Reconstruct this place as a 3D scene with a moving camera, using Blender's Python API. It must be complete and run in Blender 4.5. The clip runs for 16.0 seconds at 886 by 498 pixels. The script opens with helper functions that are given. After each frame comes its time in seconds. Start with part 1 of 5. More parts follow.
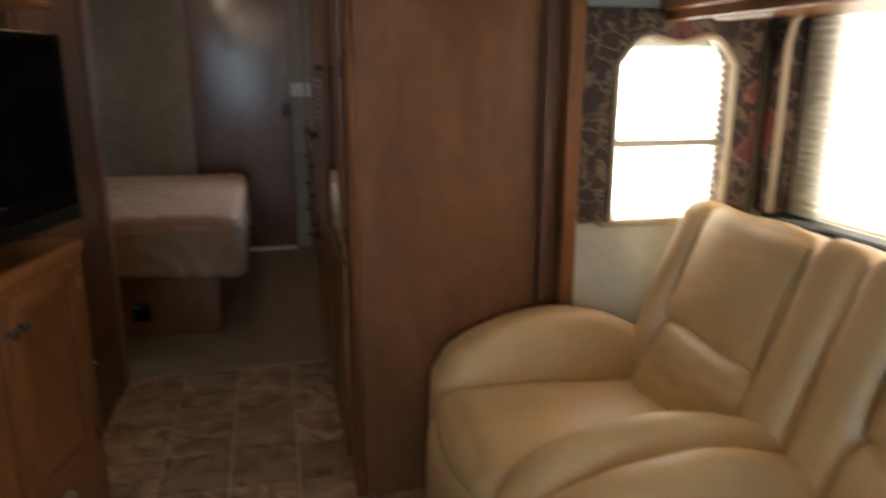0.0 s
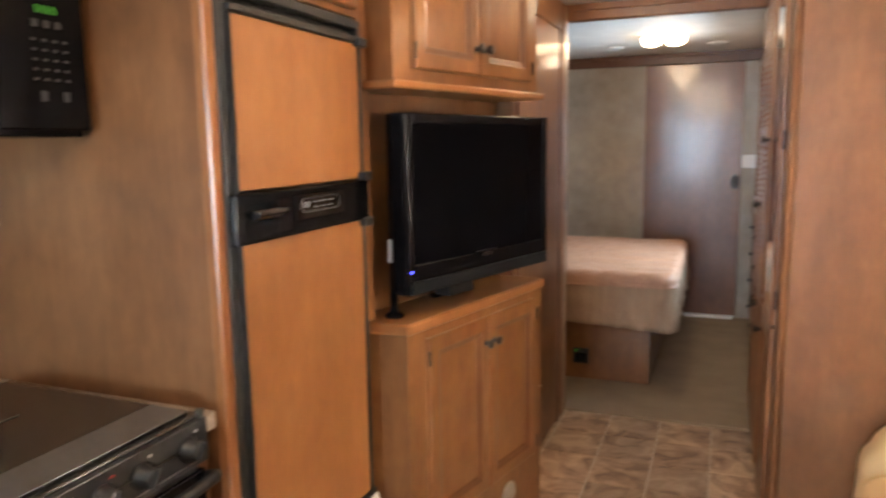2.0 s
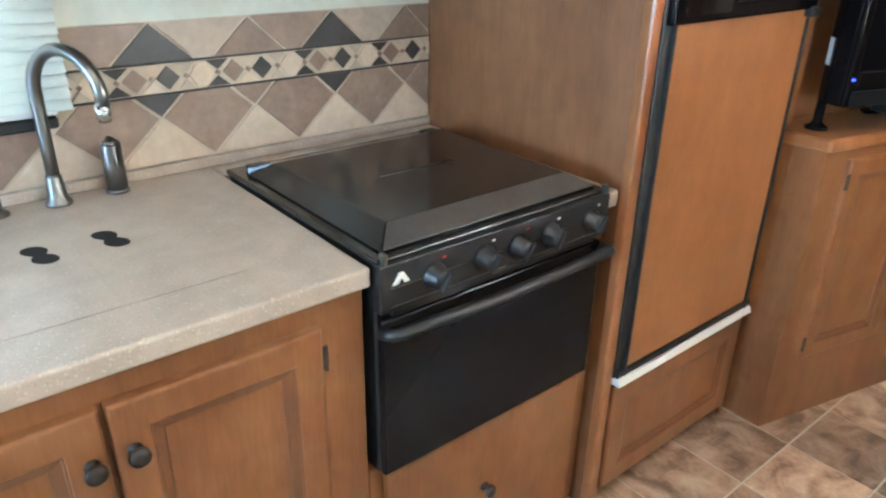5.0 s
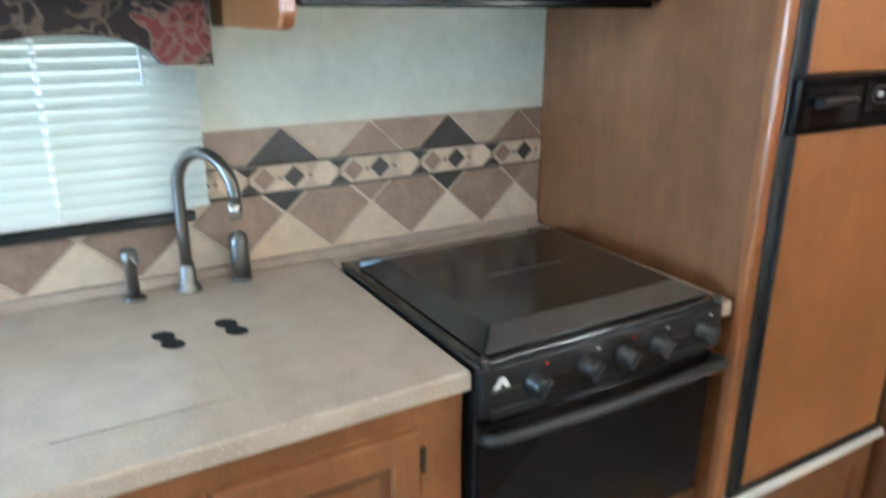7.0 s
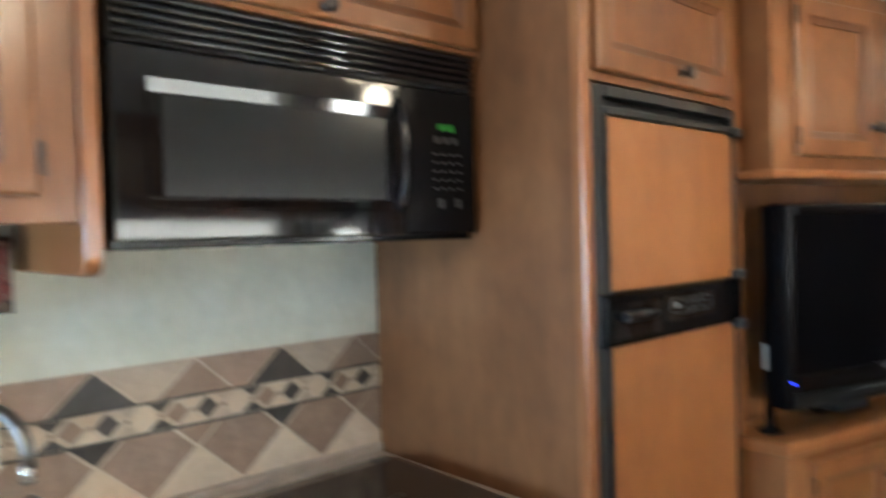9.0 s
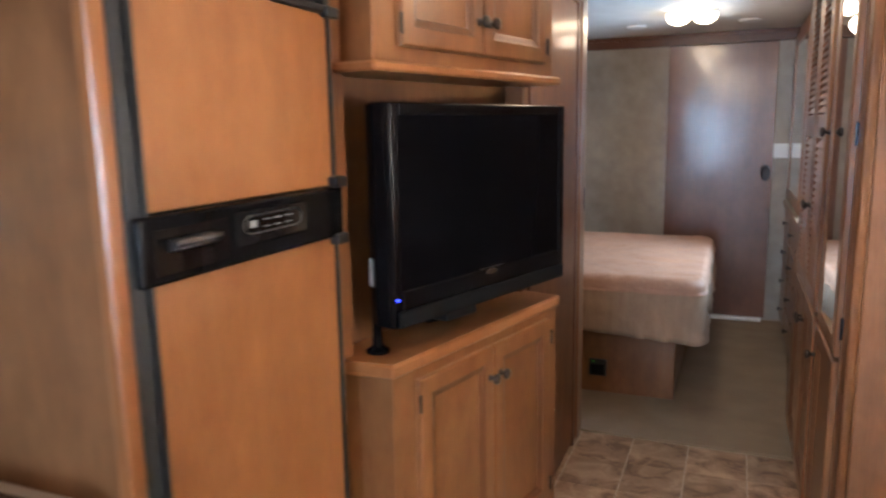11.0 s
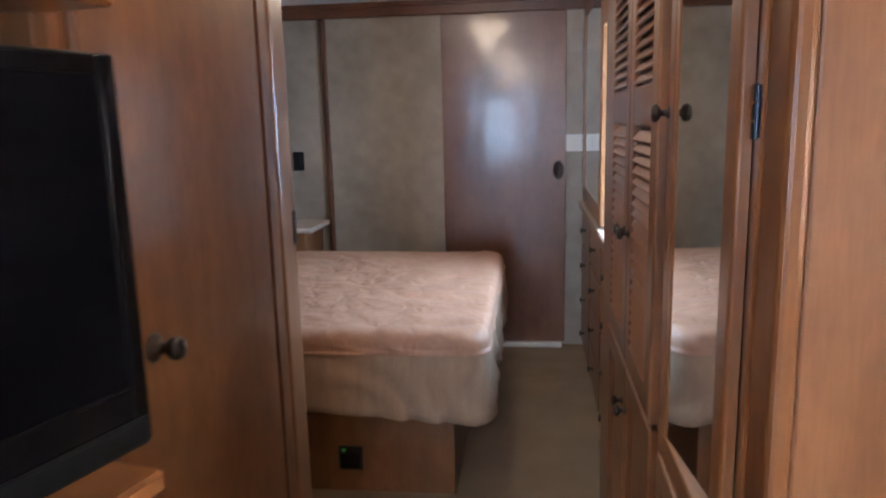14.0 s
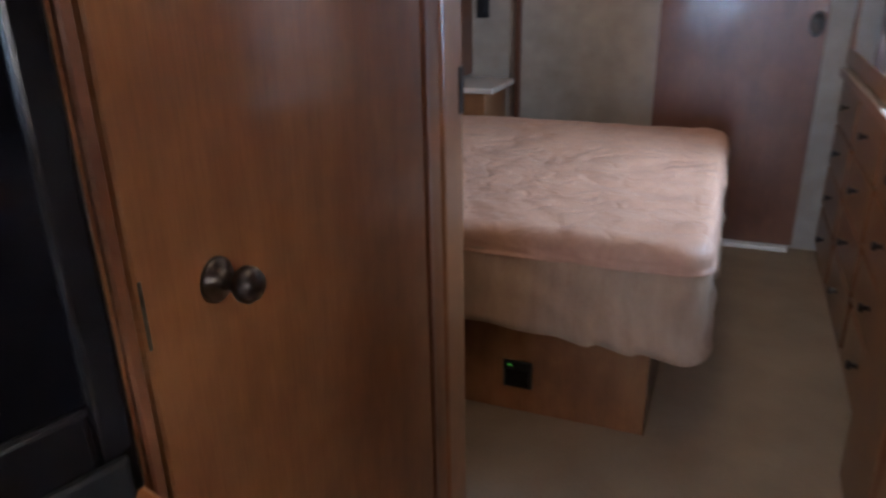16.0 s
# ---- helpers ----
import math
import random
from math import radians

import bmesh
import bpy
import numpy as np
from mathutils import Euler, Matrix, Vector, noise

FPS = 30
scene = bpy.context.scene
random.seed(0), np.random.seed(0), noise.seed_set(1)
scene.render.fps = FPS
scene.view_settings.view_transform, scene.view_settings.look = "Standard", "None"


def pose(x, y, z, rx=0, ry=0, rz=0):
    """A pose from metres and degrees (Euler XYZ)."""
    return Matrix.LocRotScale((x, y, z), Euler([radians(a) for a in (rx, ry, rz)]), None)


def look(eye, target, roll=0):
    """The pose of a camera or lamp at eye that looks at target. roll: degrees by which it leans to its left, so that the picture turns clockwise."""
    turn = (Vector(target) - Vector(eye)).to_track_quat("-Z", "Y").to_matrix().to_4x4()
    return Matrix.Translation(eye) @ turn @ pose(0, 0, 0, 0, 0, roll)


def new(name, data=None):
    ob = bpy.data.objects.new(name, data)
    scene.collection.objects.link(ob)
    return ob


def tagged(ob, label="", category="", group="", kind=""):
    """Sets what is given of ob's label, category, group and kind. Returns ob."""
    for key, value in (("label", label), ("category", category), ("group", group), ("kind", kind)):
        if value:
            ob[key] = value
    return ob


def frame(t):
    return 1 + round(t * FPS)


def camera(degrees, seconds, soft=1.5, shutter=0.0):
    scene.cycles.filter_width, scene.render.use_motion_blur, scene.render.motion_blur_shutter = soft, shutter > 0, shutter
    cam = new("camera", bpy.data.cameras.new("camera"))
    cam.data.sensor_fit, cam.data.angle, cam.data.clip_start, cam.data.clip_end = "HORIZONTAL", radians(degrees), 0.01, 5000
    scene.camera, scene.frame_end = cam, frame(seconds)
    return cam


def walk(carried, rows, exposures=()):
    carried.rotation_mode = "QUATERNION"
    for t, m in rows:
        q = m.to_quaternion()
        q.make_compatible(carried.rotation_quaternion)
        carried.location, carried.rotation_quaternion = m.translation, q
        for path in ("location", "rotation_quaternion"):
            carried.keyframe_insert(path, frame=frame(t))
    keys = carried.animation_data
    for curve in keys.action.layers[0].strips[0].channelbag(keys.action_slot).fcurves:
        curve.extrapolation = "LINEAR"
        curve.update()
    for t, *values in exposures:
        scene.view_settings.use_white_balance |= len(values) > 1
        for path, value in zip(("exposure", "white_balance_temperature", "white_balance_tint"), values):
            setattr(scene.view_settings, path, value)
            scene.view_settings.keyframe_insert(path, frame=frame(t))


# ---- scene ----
EXPOSURES = [(0, -1.93, 7000, 11), (0.5, -1.9, 7000, 11), (1.0, -0.8, 7100, 14), (1.5, -0.12, 7200, 17), (2.5, 0.29, 7000, 16), (3.0, 0.31, 6600, 13), (3.5, 0.34, 5950, 6),
             (4.5, 0.36, 5450, 3), (7.0, 0.05, 5350, 2), (8.5, -0.12, 5640, 4), (9.5, -0.19, 6000, 7), (12.0, 0.04, 6200, 19), (13.0, -0.1, 6050, 19), (14.5, -0.12, 6050, 17), (16.0, -0.34, 5800, 19)]
cam = camera(63.7, 16.0, 2.2, 0.75)
PATH = [
    (0, (0.216, 0.167, 1.476), (0.671, 2.052, 0.982), 0.1),
    (0.5, (0.232, 0.128, 1.482), (0.403, 2.085, 1.103), -0.2),
    (1, (0.247, 0.018, 1.478), (0.108, 1.989, 1.171), -0.6),
    (1.5, (0.261, -0.092, 1.485), (-0.179, 1.835, 1.178), -1.1),
    (2, (0.259, -0.138, 1.48), (-0.464, 1.704, 1.187), -0.9),
    (2.5, (0.246, -0.147, 1.484), (-0.59, 1.638, 1.141), -0.3),
    (3, (0.244, -0.161, 1.482), (-0.661, 1.577, 1.084), -0.1),
    (3.5, (0.214, -0.158, 1.477), (-0.821, 1.425, 0.826), 1.0),
    (4, (0.183, -0.173, 1.461), (-1.083, 1.165, 0.683), -0.0),
    (4.5, (0.159, -0.195, 1.453), (-1.2, 1.012, 0.617), 0.0),
    (7, (0.162, -0.192, 1.5), (-1.474, 0.766, 0.865), 0.2),
    (7.5, (0.163, -0.197, 1.512), (-1.543, 0.828, 1.32), -0.3),
    (8, (0.163, -0.195, 1.517), (-1.534, 0.862, 1.576), -1.6),
    (8.5, (0.171, -0.188, 1.525), (-1.502, 0.902, 1.632), -1.2),
    (9, (0.174, -0.141, 1.518), (-1.308, 1.201, 1.475), -1.6),
    (9.5, (0.166, -0.112, 1.515), (-1.074, 1.452, 1.392), -0.9),
    (12, (0.14, 0.732, 1.492), (-0.512, 2.578, 1.086), -1.3),
    (12.5, (0.23, 0.986, 1.474), (-0.569, 2.775, 1.075), 0.9),
    (13, (0.219, 1.231, 1.455), (-0.506, 3.038, 0.999), -0.8),
    (13.5, (0.17, 1.455, 1.479), (-0.25, 3.373, 1.098), -2.0),
    (14, (0.186, 1.621, 1.477), (-0.059, 3.572, 1.112), -1.4),
    (14.5, (0.235, 1.789, 1.481), (-0.063, 3.748, 1.205), -1.0),
    (15, (0.23, 1.903, 1.455), (-0.233, 3.768, 0.902), -0.1),
    (15.5, (0.131, 2.029, 1.435), (-0.448, 3.813, 0.739), -2.0),
    (16, (0.032, 2.202, 1.402), (-0.675, 3.926, 0.676), -1.2),
]
walk(cam, [(t, look(eye, aim, lean)) for t, eye, aim, lean in PATH], EXPOSURES)

# ---------------------------------------------------------------- light
world = bpy.data.worlds.new("world")
scene.world = world
world.use_nodes = True
wn = world.node_tree
sky = wn.nodes.new("ShaderNodeTexSky")
sky.sky_type = "NISHITA"
sky.sun_disc = False
sky.sun_elevation = radians(48)
sky.sun_rotation = radians(100)
wn.links.new(sky.outputs[0], wn.nodes["Background"].inputs[0])
wn.nodes["Background"].inputs[1].default_value = 0.1

sun = new("sun", bpy.data.lights.new("sun", "SUN"))
sun.data.energy, sun.data.angle, sun.data.color = 2.5, radians(0.5), (1.0, 0.95, 0.88)
sun.matrix_world = look((6, -1.0, 7), (0, 0, 0))


def window_light(name, eye, target, width, height, watts, color=(1.0, 0.98, 0.95)):
    """Daylight standing in a window's opening."""
    lamp = new(name, bpy.data.lights.new(name, "AREA"))
    lamp.data.shape, lamp.data.size, lamp.data.size_y = "RECTANGLE", width, height
    lamp.data.energy, lamp.data.color = watts, color
    lamp.matrix_world = look(eye, target)
    return lamp


window_light("daylight_end_window", (1.57, 2.68, 1.27), (1.57, 0, 1.05), 0.46, 0.62, 600)
window_light("daylight_side_window", (2.14, 1.55, 1.32), (0.0, 1.55, 0.95), 1.40, 0.66, 225)
window_light("daylight_front_window", (-0.65, -3.25, 1.25), (-0.65, 0, 1.25), 1.36, 1.26, 115, (0.58, 0.80, 1.0))
window_light("daylight_kitchen_window", (-1.53, -0.38, 1.28), (0, -0.38, 1.28), 0.90, 0.36, 3.7, (0.98, 1.0, 0.93))
window_light("daylight_bedroom_window", (1.13, 4.60, 1.42), (-1, 4.75, 1.0), 0.50, 0.60, 66, (0.48, 0.75, 1.0))


# ---------------------------------------------------------------- materials
def material(name, rough=0.5, metal=0.0, coat=0.0, coat_rough=0.15):
    m = bpy.data.materials.new(name)
    m.use_nodes = True
    b = m.node_tree.nodes["Principled BSDF"]
    b.inputs["Roughness"].default_value = rough
    b.inputs["Metallic"].default_value = metal
    b.inputs["Coat Weight"].default_value = coat
    b.inputs["Coat Roughness"].default_value = coat_rough
    return m, m.node_tree, b


def mottled(name, dark, light, size=6.0, stretch=(1, 1, 1), rough=0.5, metal=0.0, coat=0.0, bump=0.1, fine=60.0, vary=0.0, coat_rough=0.15, world_space=True):
    """A surface with broad clouds and a fine grain, both in its colour and its relief."""
    m, nt, b = material(name, rough, metal, coat, coat_rough)
    n, l = nt.nodes, nt.links
    co = n.new("ShaderNodeNewGeometry").outputs["Position"] if world_space else n.new("ShaderNodeTexCoord").outputs["Object"]
    mp = n.new("ShaderNodeMapping")
    mp.inputs["Scale"].default_value = stretch
    l.new(co, mp.inputs["Vector"])
    broad, grain = n.new("ShaderNodeTexNoise"), n.new("ShaderNodeTexNoise")
    broad.inputs["Scale"].default_value, broad.inputs["Detail"].default_value = size, 5
    grain.inputs["Scale"].default_value, grain.inputs["Detail"].default_value = fine, 3
    l.new(mp.outputs[0], broad.inputs["Vector"])
    l.new(mp.outputs[0], grain.inputs["Vector"])
    mix = n.new("ShaderNodeMix")
    mix.data_type = "FLOAT"
    mix.inputs[0].default_value = 0.35
    l.new(broad.outputs["Fac"], mix.inputs[2])
    l.new(grain.outputs["Fac"], mix.inputs[3])
    ramp = n.new("ShaderNodeValToRGB")
    ramp.color_ramp.elements[0].position, ramp.color_ramp.elements[1].position = 0.32, 0.68
    ramp.color_ramp.elements[0].color, ramp.color_ramp.elements[1].color = (*dark, 1), (*light, 1)
    l.new(mix.outputs[0], ramp.inputs[0])
    out = ramp.outputs[0]
    if vary:
        info, hsv, rng = n.new("ShaderNodeObjectInfo"), n.new("ShaderNodeHueSaturation"), n.new("ShaderNodeMapRange")
        rng.inputs[3].default_value, rng.inputs[4].default_value = 1 - vary, 1 + vary
        l.new(info.outputs["Random"], rng.inputs[0])
        l.new(rng.outputs[0], hsv.inputs["Value"])
        l.new(out, hsv.inputs["Color"])
        out = hsv.outputs[0]
    l.new(out, b.inputs["Base Color"])
    if bump:
        bp = n.new("ShaderNodeBump")
        bp.inputs["Strength"].default_value, bp.inputs["Distance"].default_value = bump, 0.002
        l.new(mix.outputs[0], bp.inputs["Height"])
        l.new(bp.outputs[0], b.inputs["Normal"])
    rr = n.new("ShaderNodeMapRange")
    rr.inputs[3].default_value, rr.inputs[4].default_value = max(rough - 0.06, 0.02), min(rough + 0.08, 1)
    l.new(broad.outputs["Fac"], rr.inputs[0])
    l.new(rr.outputs[0], b.inputs["Roughness"])
    return m


def plain(name, color, rough=0.5, metal=0.0, coat=0.0, emit=None, strength=0.0):
    m, nt, b = material(name, rough, metal, coat, min(rough, 0.15))
    b.inputs["Base Color"].default_value = (*color, 1)
    if emit:
        b.inputs["Emission Color"].default_value = (*emit, 1)
        b.inputs["Emission Strength"].default_value = strength
    return m


def quilted(name, dark, light):
    """Crinkled satin stitched in small leafy pockets."""
    m = mottled(name, dark, light, 9.0, (1, 1, 1), 0.52, bump=0.0, fine=45)
    nt = m.node_tree
    n, l, b = nt.nodes, nt.links, nt.nodes["Principled BSDF"]
    pos = n.new("ShaderNodeNewGeometry").outputs["Position"]
    warp, bend = n.new("ShaderNodeTexNoise"), n.new("ShaderNodeVectorMath")
    warp.inputs["Scale"].default_value, warp.inputs["Detail"].default_value = 6.0, 3
    bend.operation = "MULTIPLY_ADD"
    bend.inputs[1].default_value = (0.22, 0.22, 0.22)
    l.new(pos, warp.inputs["Vector"])
    l.new(warp.outputs["Color"], bend.inputs[0])
    l.new(pos, bend.inputs[2])
    flat = n.new("ShaderNodeMapping")
    flat.inputs["Scale"].default_value = (1.0, 1.0, 0.4)
    l.new(bend.outputs[0], flat.inputs["Vector"])
    cells, wrinkle = n.new("ShaderNodeTexVoronoi"), n.new("ShaderNodeTexNoise")
    cells.feature = "DISTANCE_TO_EDGE"
    cells.inputs["Scale"].default_value = 9
    wrinkle.inputs["Scale"].default_value, wrinkle.inputs["Detail"].default_value = 18, 3
    l.new(flat.outputs[0], cells.inputs["Vector"])
    l.new(flat.outputs[0], wrinkle.inputs["Vector"])
    puff, total = n.new("ShaderNodeMapRange"), n.new("ShaderNodeMath")
    puff.interpolation_type = "SMOOTHSTEP"
    puff.inputs[1].default_value, puff.inputs[2].default_value = 0.0, 0.25
    l.new(cells.outputs["Distance"], puff.inputs[0])
    total.operation = "MULTIPLY_ADD"
    total.inputs[1].default_value = 0.9
    l.new(wrinkle.outputs["Fac"], total.inputs[0])
    l.new(puff.outputs[0], total.inputs[2])
    bp = n.new("ShaderNodeBump")
    bp.inputs["Strength"].default_value, bp.inputs["Distance"].default_value = 0.36, 0.008
    l.new(total.outputs[0], bp.inputs["Height"])
    l.new(bp.outputs[0], b.inputs["Normal"])
    return m


def wavy(m, scale, stretch, height):
    """Gives a veneer's lacquer the slow ripple of a thin pressed door skin."""
    nt = m.node_tree
    n, l, b = nt.nodes, nt.links, nt.nodes["Principled BSDF"]
    mp, tx, bp = n.new("ShaderNodeMapping"), n.new("ShaderNodeTexNoise"), n.new("ShaderNodeBump")
    mp.inputs["Scale"].default_value = stretch
    tx.inputs["Scale"].default_value, tx.inputs["Detail"].default_value = scale, 3
    l.new(n.new("ShaderNodeNewGeometry").outputs["Position"], mp.inputs["Vector"])
    l.new(mp.outputs[0], tx.inputs["Vector"])
    bp.inputs["Strength"].default_value, bp.inputs["Distance"].default_value = 1.0, height
    l.new(tx.outputs["Fac"], bp.inputs["Height"])
    l.new(bp.outputs[0], b.inputs["Coat Normal"])
    return m


def cloth_shade(name, color, through_light):
    m, nt, b = material(name, 0.8)
    n, l = nt.nodes, nt.links
    b.inputs["Base Color"].default_value = (*color, 1)
    tr, mx = n.new("ShaderNodeBsdfTranslucent"), n.new("ShaderNodeMixShader")
    tr.inputs[0].default_value = (*color, 1)
    mx.inputs[0].default_value = through_light
    l.new(b.outputs[0], mx.inputs[1])
    l.new(tr.outputs[0], mx.inputs[2])
    l.new(mx.outputs[0], n["Material Output"].inputs[0])
    return m


def glass(name):
    m, nt, b = material(name, 0.02)
    b.inputs["Transmission Weight"].default_value = 1.0
    b.inputs["IOR"].default_value = 1.45
    return m


def wood(name, dark, mid, light, rough=0.34, coat=0.35, coat_rough=0.16, blotch=3.0, relief=0.06):
    """Stained maple veneer: cloudy blotches of stain, upright grain and small pores."""
    m, nt, b = material(name, rough, 0.0, coat, coat_rough)
    n, l = nt.nodes, nt.links
    pos = n.new("ShaderNodeNewGeometry").outputs["Position"]

    def layer(stretch, scale, detail, distort=0.0):
        mp, tx = n.new("ShaderNodeMapping"), n.new("ShaderNodeTexNoise")
        mp.inputs["Scale"].default_value = stretch
        tx.inputs["Scale"].default_value, tx.inputs["Detail"].default_value, tx.inputs["Distortion"].default_value = scale, detail, distort
        l.new(pos, mp.inputs["Vector"])
        l.new(mp.outputs[0], tx.inputs["Vector"])
        return tx.outputs["Fac"]

    def blend(a, c, f):
        mx = n.new("ShaderNodeMix")
        mx.data_type = "FLOAT"
        mx.inputs[0].default_value = f
        l.new(a, mx.inputs[2])
        l.new(c, mx.inputs[3])
        return mx.outputs[0]

    clouds = layer((1, 1, 0.55), blotch, 4, 0.6)
    streaks = layer((9, 9, 0.7), 2.2, 4)
    pores = layer((60, 60, 5), 3.0, 2)
    mottle = layer((1, 1, 0.8), 17, 3, 0.4)
    tone = blend(blend(blend(clouds, streaks, 0.24), mottle, 0.22), pores, 0.14)
    ramp = n.new("ShaderNodeValToRGB")
    ramp.color_ramp.elements[0].position, ramp.color_ramp.elements[1].position = 0.34, 0.66
    ramp.color_ramp.elements[0].color, ramp.color_ramp.elements[1].color = (*dark, 1), (*light, 1)
    ramp.color_ramp.elements.new(0.5).color = (*mid, 1)
    l.new(tone, ramp.inputs[0])
    l.new(ramp.outputs[0], b.inputs["Base Color"])
    bp, rr = n.new("ShaderNodeBump"), n.new("ShaderNodeMapRange")
    bp.inputs["Strength"].default_value, bp.inputs["Distance"].default_value = relief, 0.002
    l.new(tone, bp.inputs["Height"])
    l.new(bp.outputs[0], b.inputs["Normal"])
    l.new(bp.outputs[0], b.inputs["Coat Normal"])
    rr.inputs[3].default_value, rr.inputs[4].default_value = rough - 0.06, rough + 0.10
    l.new(clouds, rr.inputs[0])
    l.new(rr.outputs[0], b.inputs["Roughness"])
    return m


def speckled(name, dark, light, flake, grit):
    """Polished stone-look worktop: soft clouds, scattered pale flakes and dark grit."""
    m, nt, b = material(name, 0.34, 0.0, 0.18, 0.12)
    n, l = nt.nodes, nt.links
    pos = n.new("ShaderNodeNewGeometry").outputs["Position"]

    def mask(scale, low, high):
        tx, rg = n.new("ShaderNodeTexNoise"), n.new("ShaderNodeMapRange")
        tx.inputs["Scale"].default_value, tx.inputs["Detail"].default_value = scale, 2
        l.new(pos, tx.inputs["Vector"])
        rg.inputs[1].default_value, rg.inputs[2].default_value = low, high
        l.new(tx.outputs["Fac"], rg.inputs[0])
        return rg.outputs[0]

    out = None
    for scale, low, high, c0, c1 in ((14, 0.35, 0.65, dark, light), (190, 0.60, 0.70, None, flake), (240, 0.62, 0.72, None, grit)):
        mx = n.new("ShaderNodeMix")
        mx.data_type = "RGBA"
        l.new(mask(scale, low, high), mx.inputs[0])
        if c0:
            mx.inputs[6].default_value = (*c0, 1)
        else:
            l.new(out, mx.inputs[6])
        mx.inputs[7].default_value = (*c1, 1)
        out = mx.outputs[2]
    l.new(out, b.inputs["Base Color"])
    return m


def stone(name, dark, mid, light):
    """Printed slate vinyl: drifting veins that start anew on every tile."""
    m, nt, b = material(name, 0.36, 0.0, 0.15, 0.25)
    n, l = nt.nodes, nt.links
    pos, info = n.new("ShaderNodeNewGeometry").outputs["Position"], n.new("ShaderNodeObjectInfo").outputs["Random"]
    shift, turn = n.new("ShaderNodeVectorMath"), n.new("ShaderNodeMapRange")
    shift.operation = "MULTIPLY_ADD"
    l.new(info, shift.inputs[0])
    shift.inputs[1].default_value = (37.0, 23.0, 11.0)
    l.new(pos, shift.inputs[2])
    rot = n.new("ShaderNodeVectorRotate")
    rot.rotation_type = "Z_AXIS"
    turn.inputs[3].default_value, turn.inputs[4].default_value = -1.6, 1.6
    l.new(info, turn.inputs[0])
    l.new(turn.outputs[0], rot.inputs["Angle"])
    l.new(shift.outputs[0], rot.inputs["Vector"])
    mp, veins, grit = n.new("ShaderNodeMapping"), n.new("ShaderNodeTexNoise"), n.new("ShaderNodeTexNoise")
    mp.inputs["Scale"].default_value = (1.0, 1.35, 1.0)
    l.new(rot.outputs[0], mp.inputs["Vector"])
    veins.inputs["Scale"].default_value, veins.inputs["Detail"].default_value, veins.inputs["Distortion"].default_value = 7.0, 7, 1.1
    grit.inputs["Scale"].default_value, grit.inputs["Detail"].default_value = 70, 3
    l.new(mp.outputs[0], veins.inputs["Vector"])
    l.new(pos, grit.inputs["Vector"])
    mx, ramp = n.new("ShaderNodeMix"), n.new("ShaderNodeValToRGB")
    mx.data_type = "FLOAT"
    mx.inputs[0].default_value = 0.18
    l.new(veins.outputs["Fac"], mx.inputs[2])
    l.new(grit.outputs["Fac"], mx.inputs[3])
    ramp.color_ramp.elements[0].position, ramp.color_ramp.elements[1].position = 0.36, 0.66
    ramp.color_ramp.elements[0].color, ramp.color_ramp.elements[1].color = (*dark, 1), (*light, 1)
    ramp.color_ramp.elements.new(0.49).color = (*mid, 1)
    l.new(mx.outputs[0], ramp.inputs[0])
    hsv, rng = n.new("ShaderNodeHueSaturation"), n.new("ShaderNodeMapRange")
    rng.inputs[3].default_value, rng.inputs[4].default_value = 0.68, 1.25
    l.new(info, rng.inputs[0])
    l.new(rng.outputs[0], hsv.inputs["Value"])
    l.new(ramp.outputs[0], hsv.inputs["Color"])
    l.new(hsv.outputs[0], b.inputs["Base Color"])
    bp = n.new("ShaderNodeBump")
    bp.inputs["Strength"].default_value, bp.inputs["Distance"].default_value = 0.25, 0.002
    l.new(mx.outputs[0], bp.inputs["Height"])
    l.new(bp.outputs[0], b.inputs["Normal"])
    return m


WOOD = wood("cherry_wood", (0.125, 0.044, 0.0155), (0.208, 0.080, 0.0275), (0.290, 0.126, 0.046))
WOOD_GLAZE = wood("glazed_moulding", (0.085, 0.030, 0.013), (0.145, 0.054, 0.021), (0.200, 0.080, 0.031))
WOOD_EDGE = wood("cherry_edging", (0.200, 0.072, 0.025), (0.290, 0.112, 0.039), (0.370, 0.158, 0.058), 0.3, 0.45)
WOOD_PANEL = wood("brown_veneer", (0.108, 0.042, 0.0158), (0.182, 0.074, 0.028), (0.258, 0.113, 0.045), 0.38, 0.2, 0.2, blotch=2.8)
WOOD_DOOR = wood("red_brown_veneer", (0.090, 0.034, 0.0125), (0.160, 0.063, 0.023), (0.230, 0.098, 0.037), 0.44, 0.15, 0.10, blotch=2.8)
WOOD_DOOR.node_tree.nodes["Principled BSDF"].inputs["Specular IOR Level"].default_value = 0.22
WOOD_SLIDE = wood("glossy_door_veneer", (0.110, 0.040, 0.020), (0.175, 0.068, 0.034), (0.235, 0.098, 0.050), 0.34, 1.0, 0.14, 2.4, 0.25)
wavy(WOOD_SLIDE, 9.0, (1.0, 1.0, 0.45), 0.0020)
WOOD_FRIDGE = wood("orange_veneer", (0.218, 0.080, 0.024), (0.300, 0.117, 0.037), (0.375, 0.158, 0.054), 0.42, 0.12)
# Dark trim wood, also used where shade is put into the colour.
WOOD_DARK = wood("dark_stain_and_shade", (0.075, 0.025, 0.012), (0.115, 0.042, 0.019), (0.155, 0.060, 0.027), 0.38, 0.2)
WALL = mottled("beige_wallpaper", (0.255, 0.210, 0.165), (0.440, 0.372, 0.302), 1.9, (1, 1, 1), 0.52, coat=0.2, bump=0.08, fine=11, coat_rough=0.3)
WALL_PALE = mottled("pale_wallpaper", (0.66, 0.675, 0.575), (0.84, 0.85, 0.755), 5.0, (1, 1, 1), 0.6, bump=0.10, fine=28)
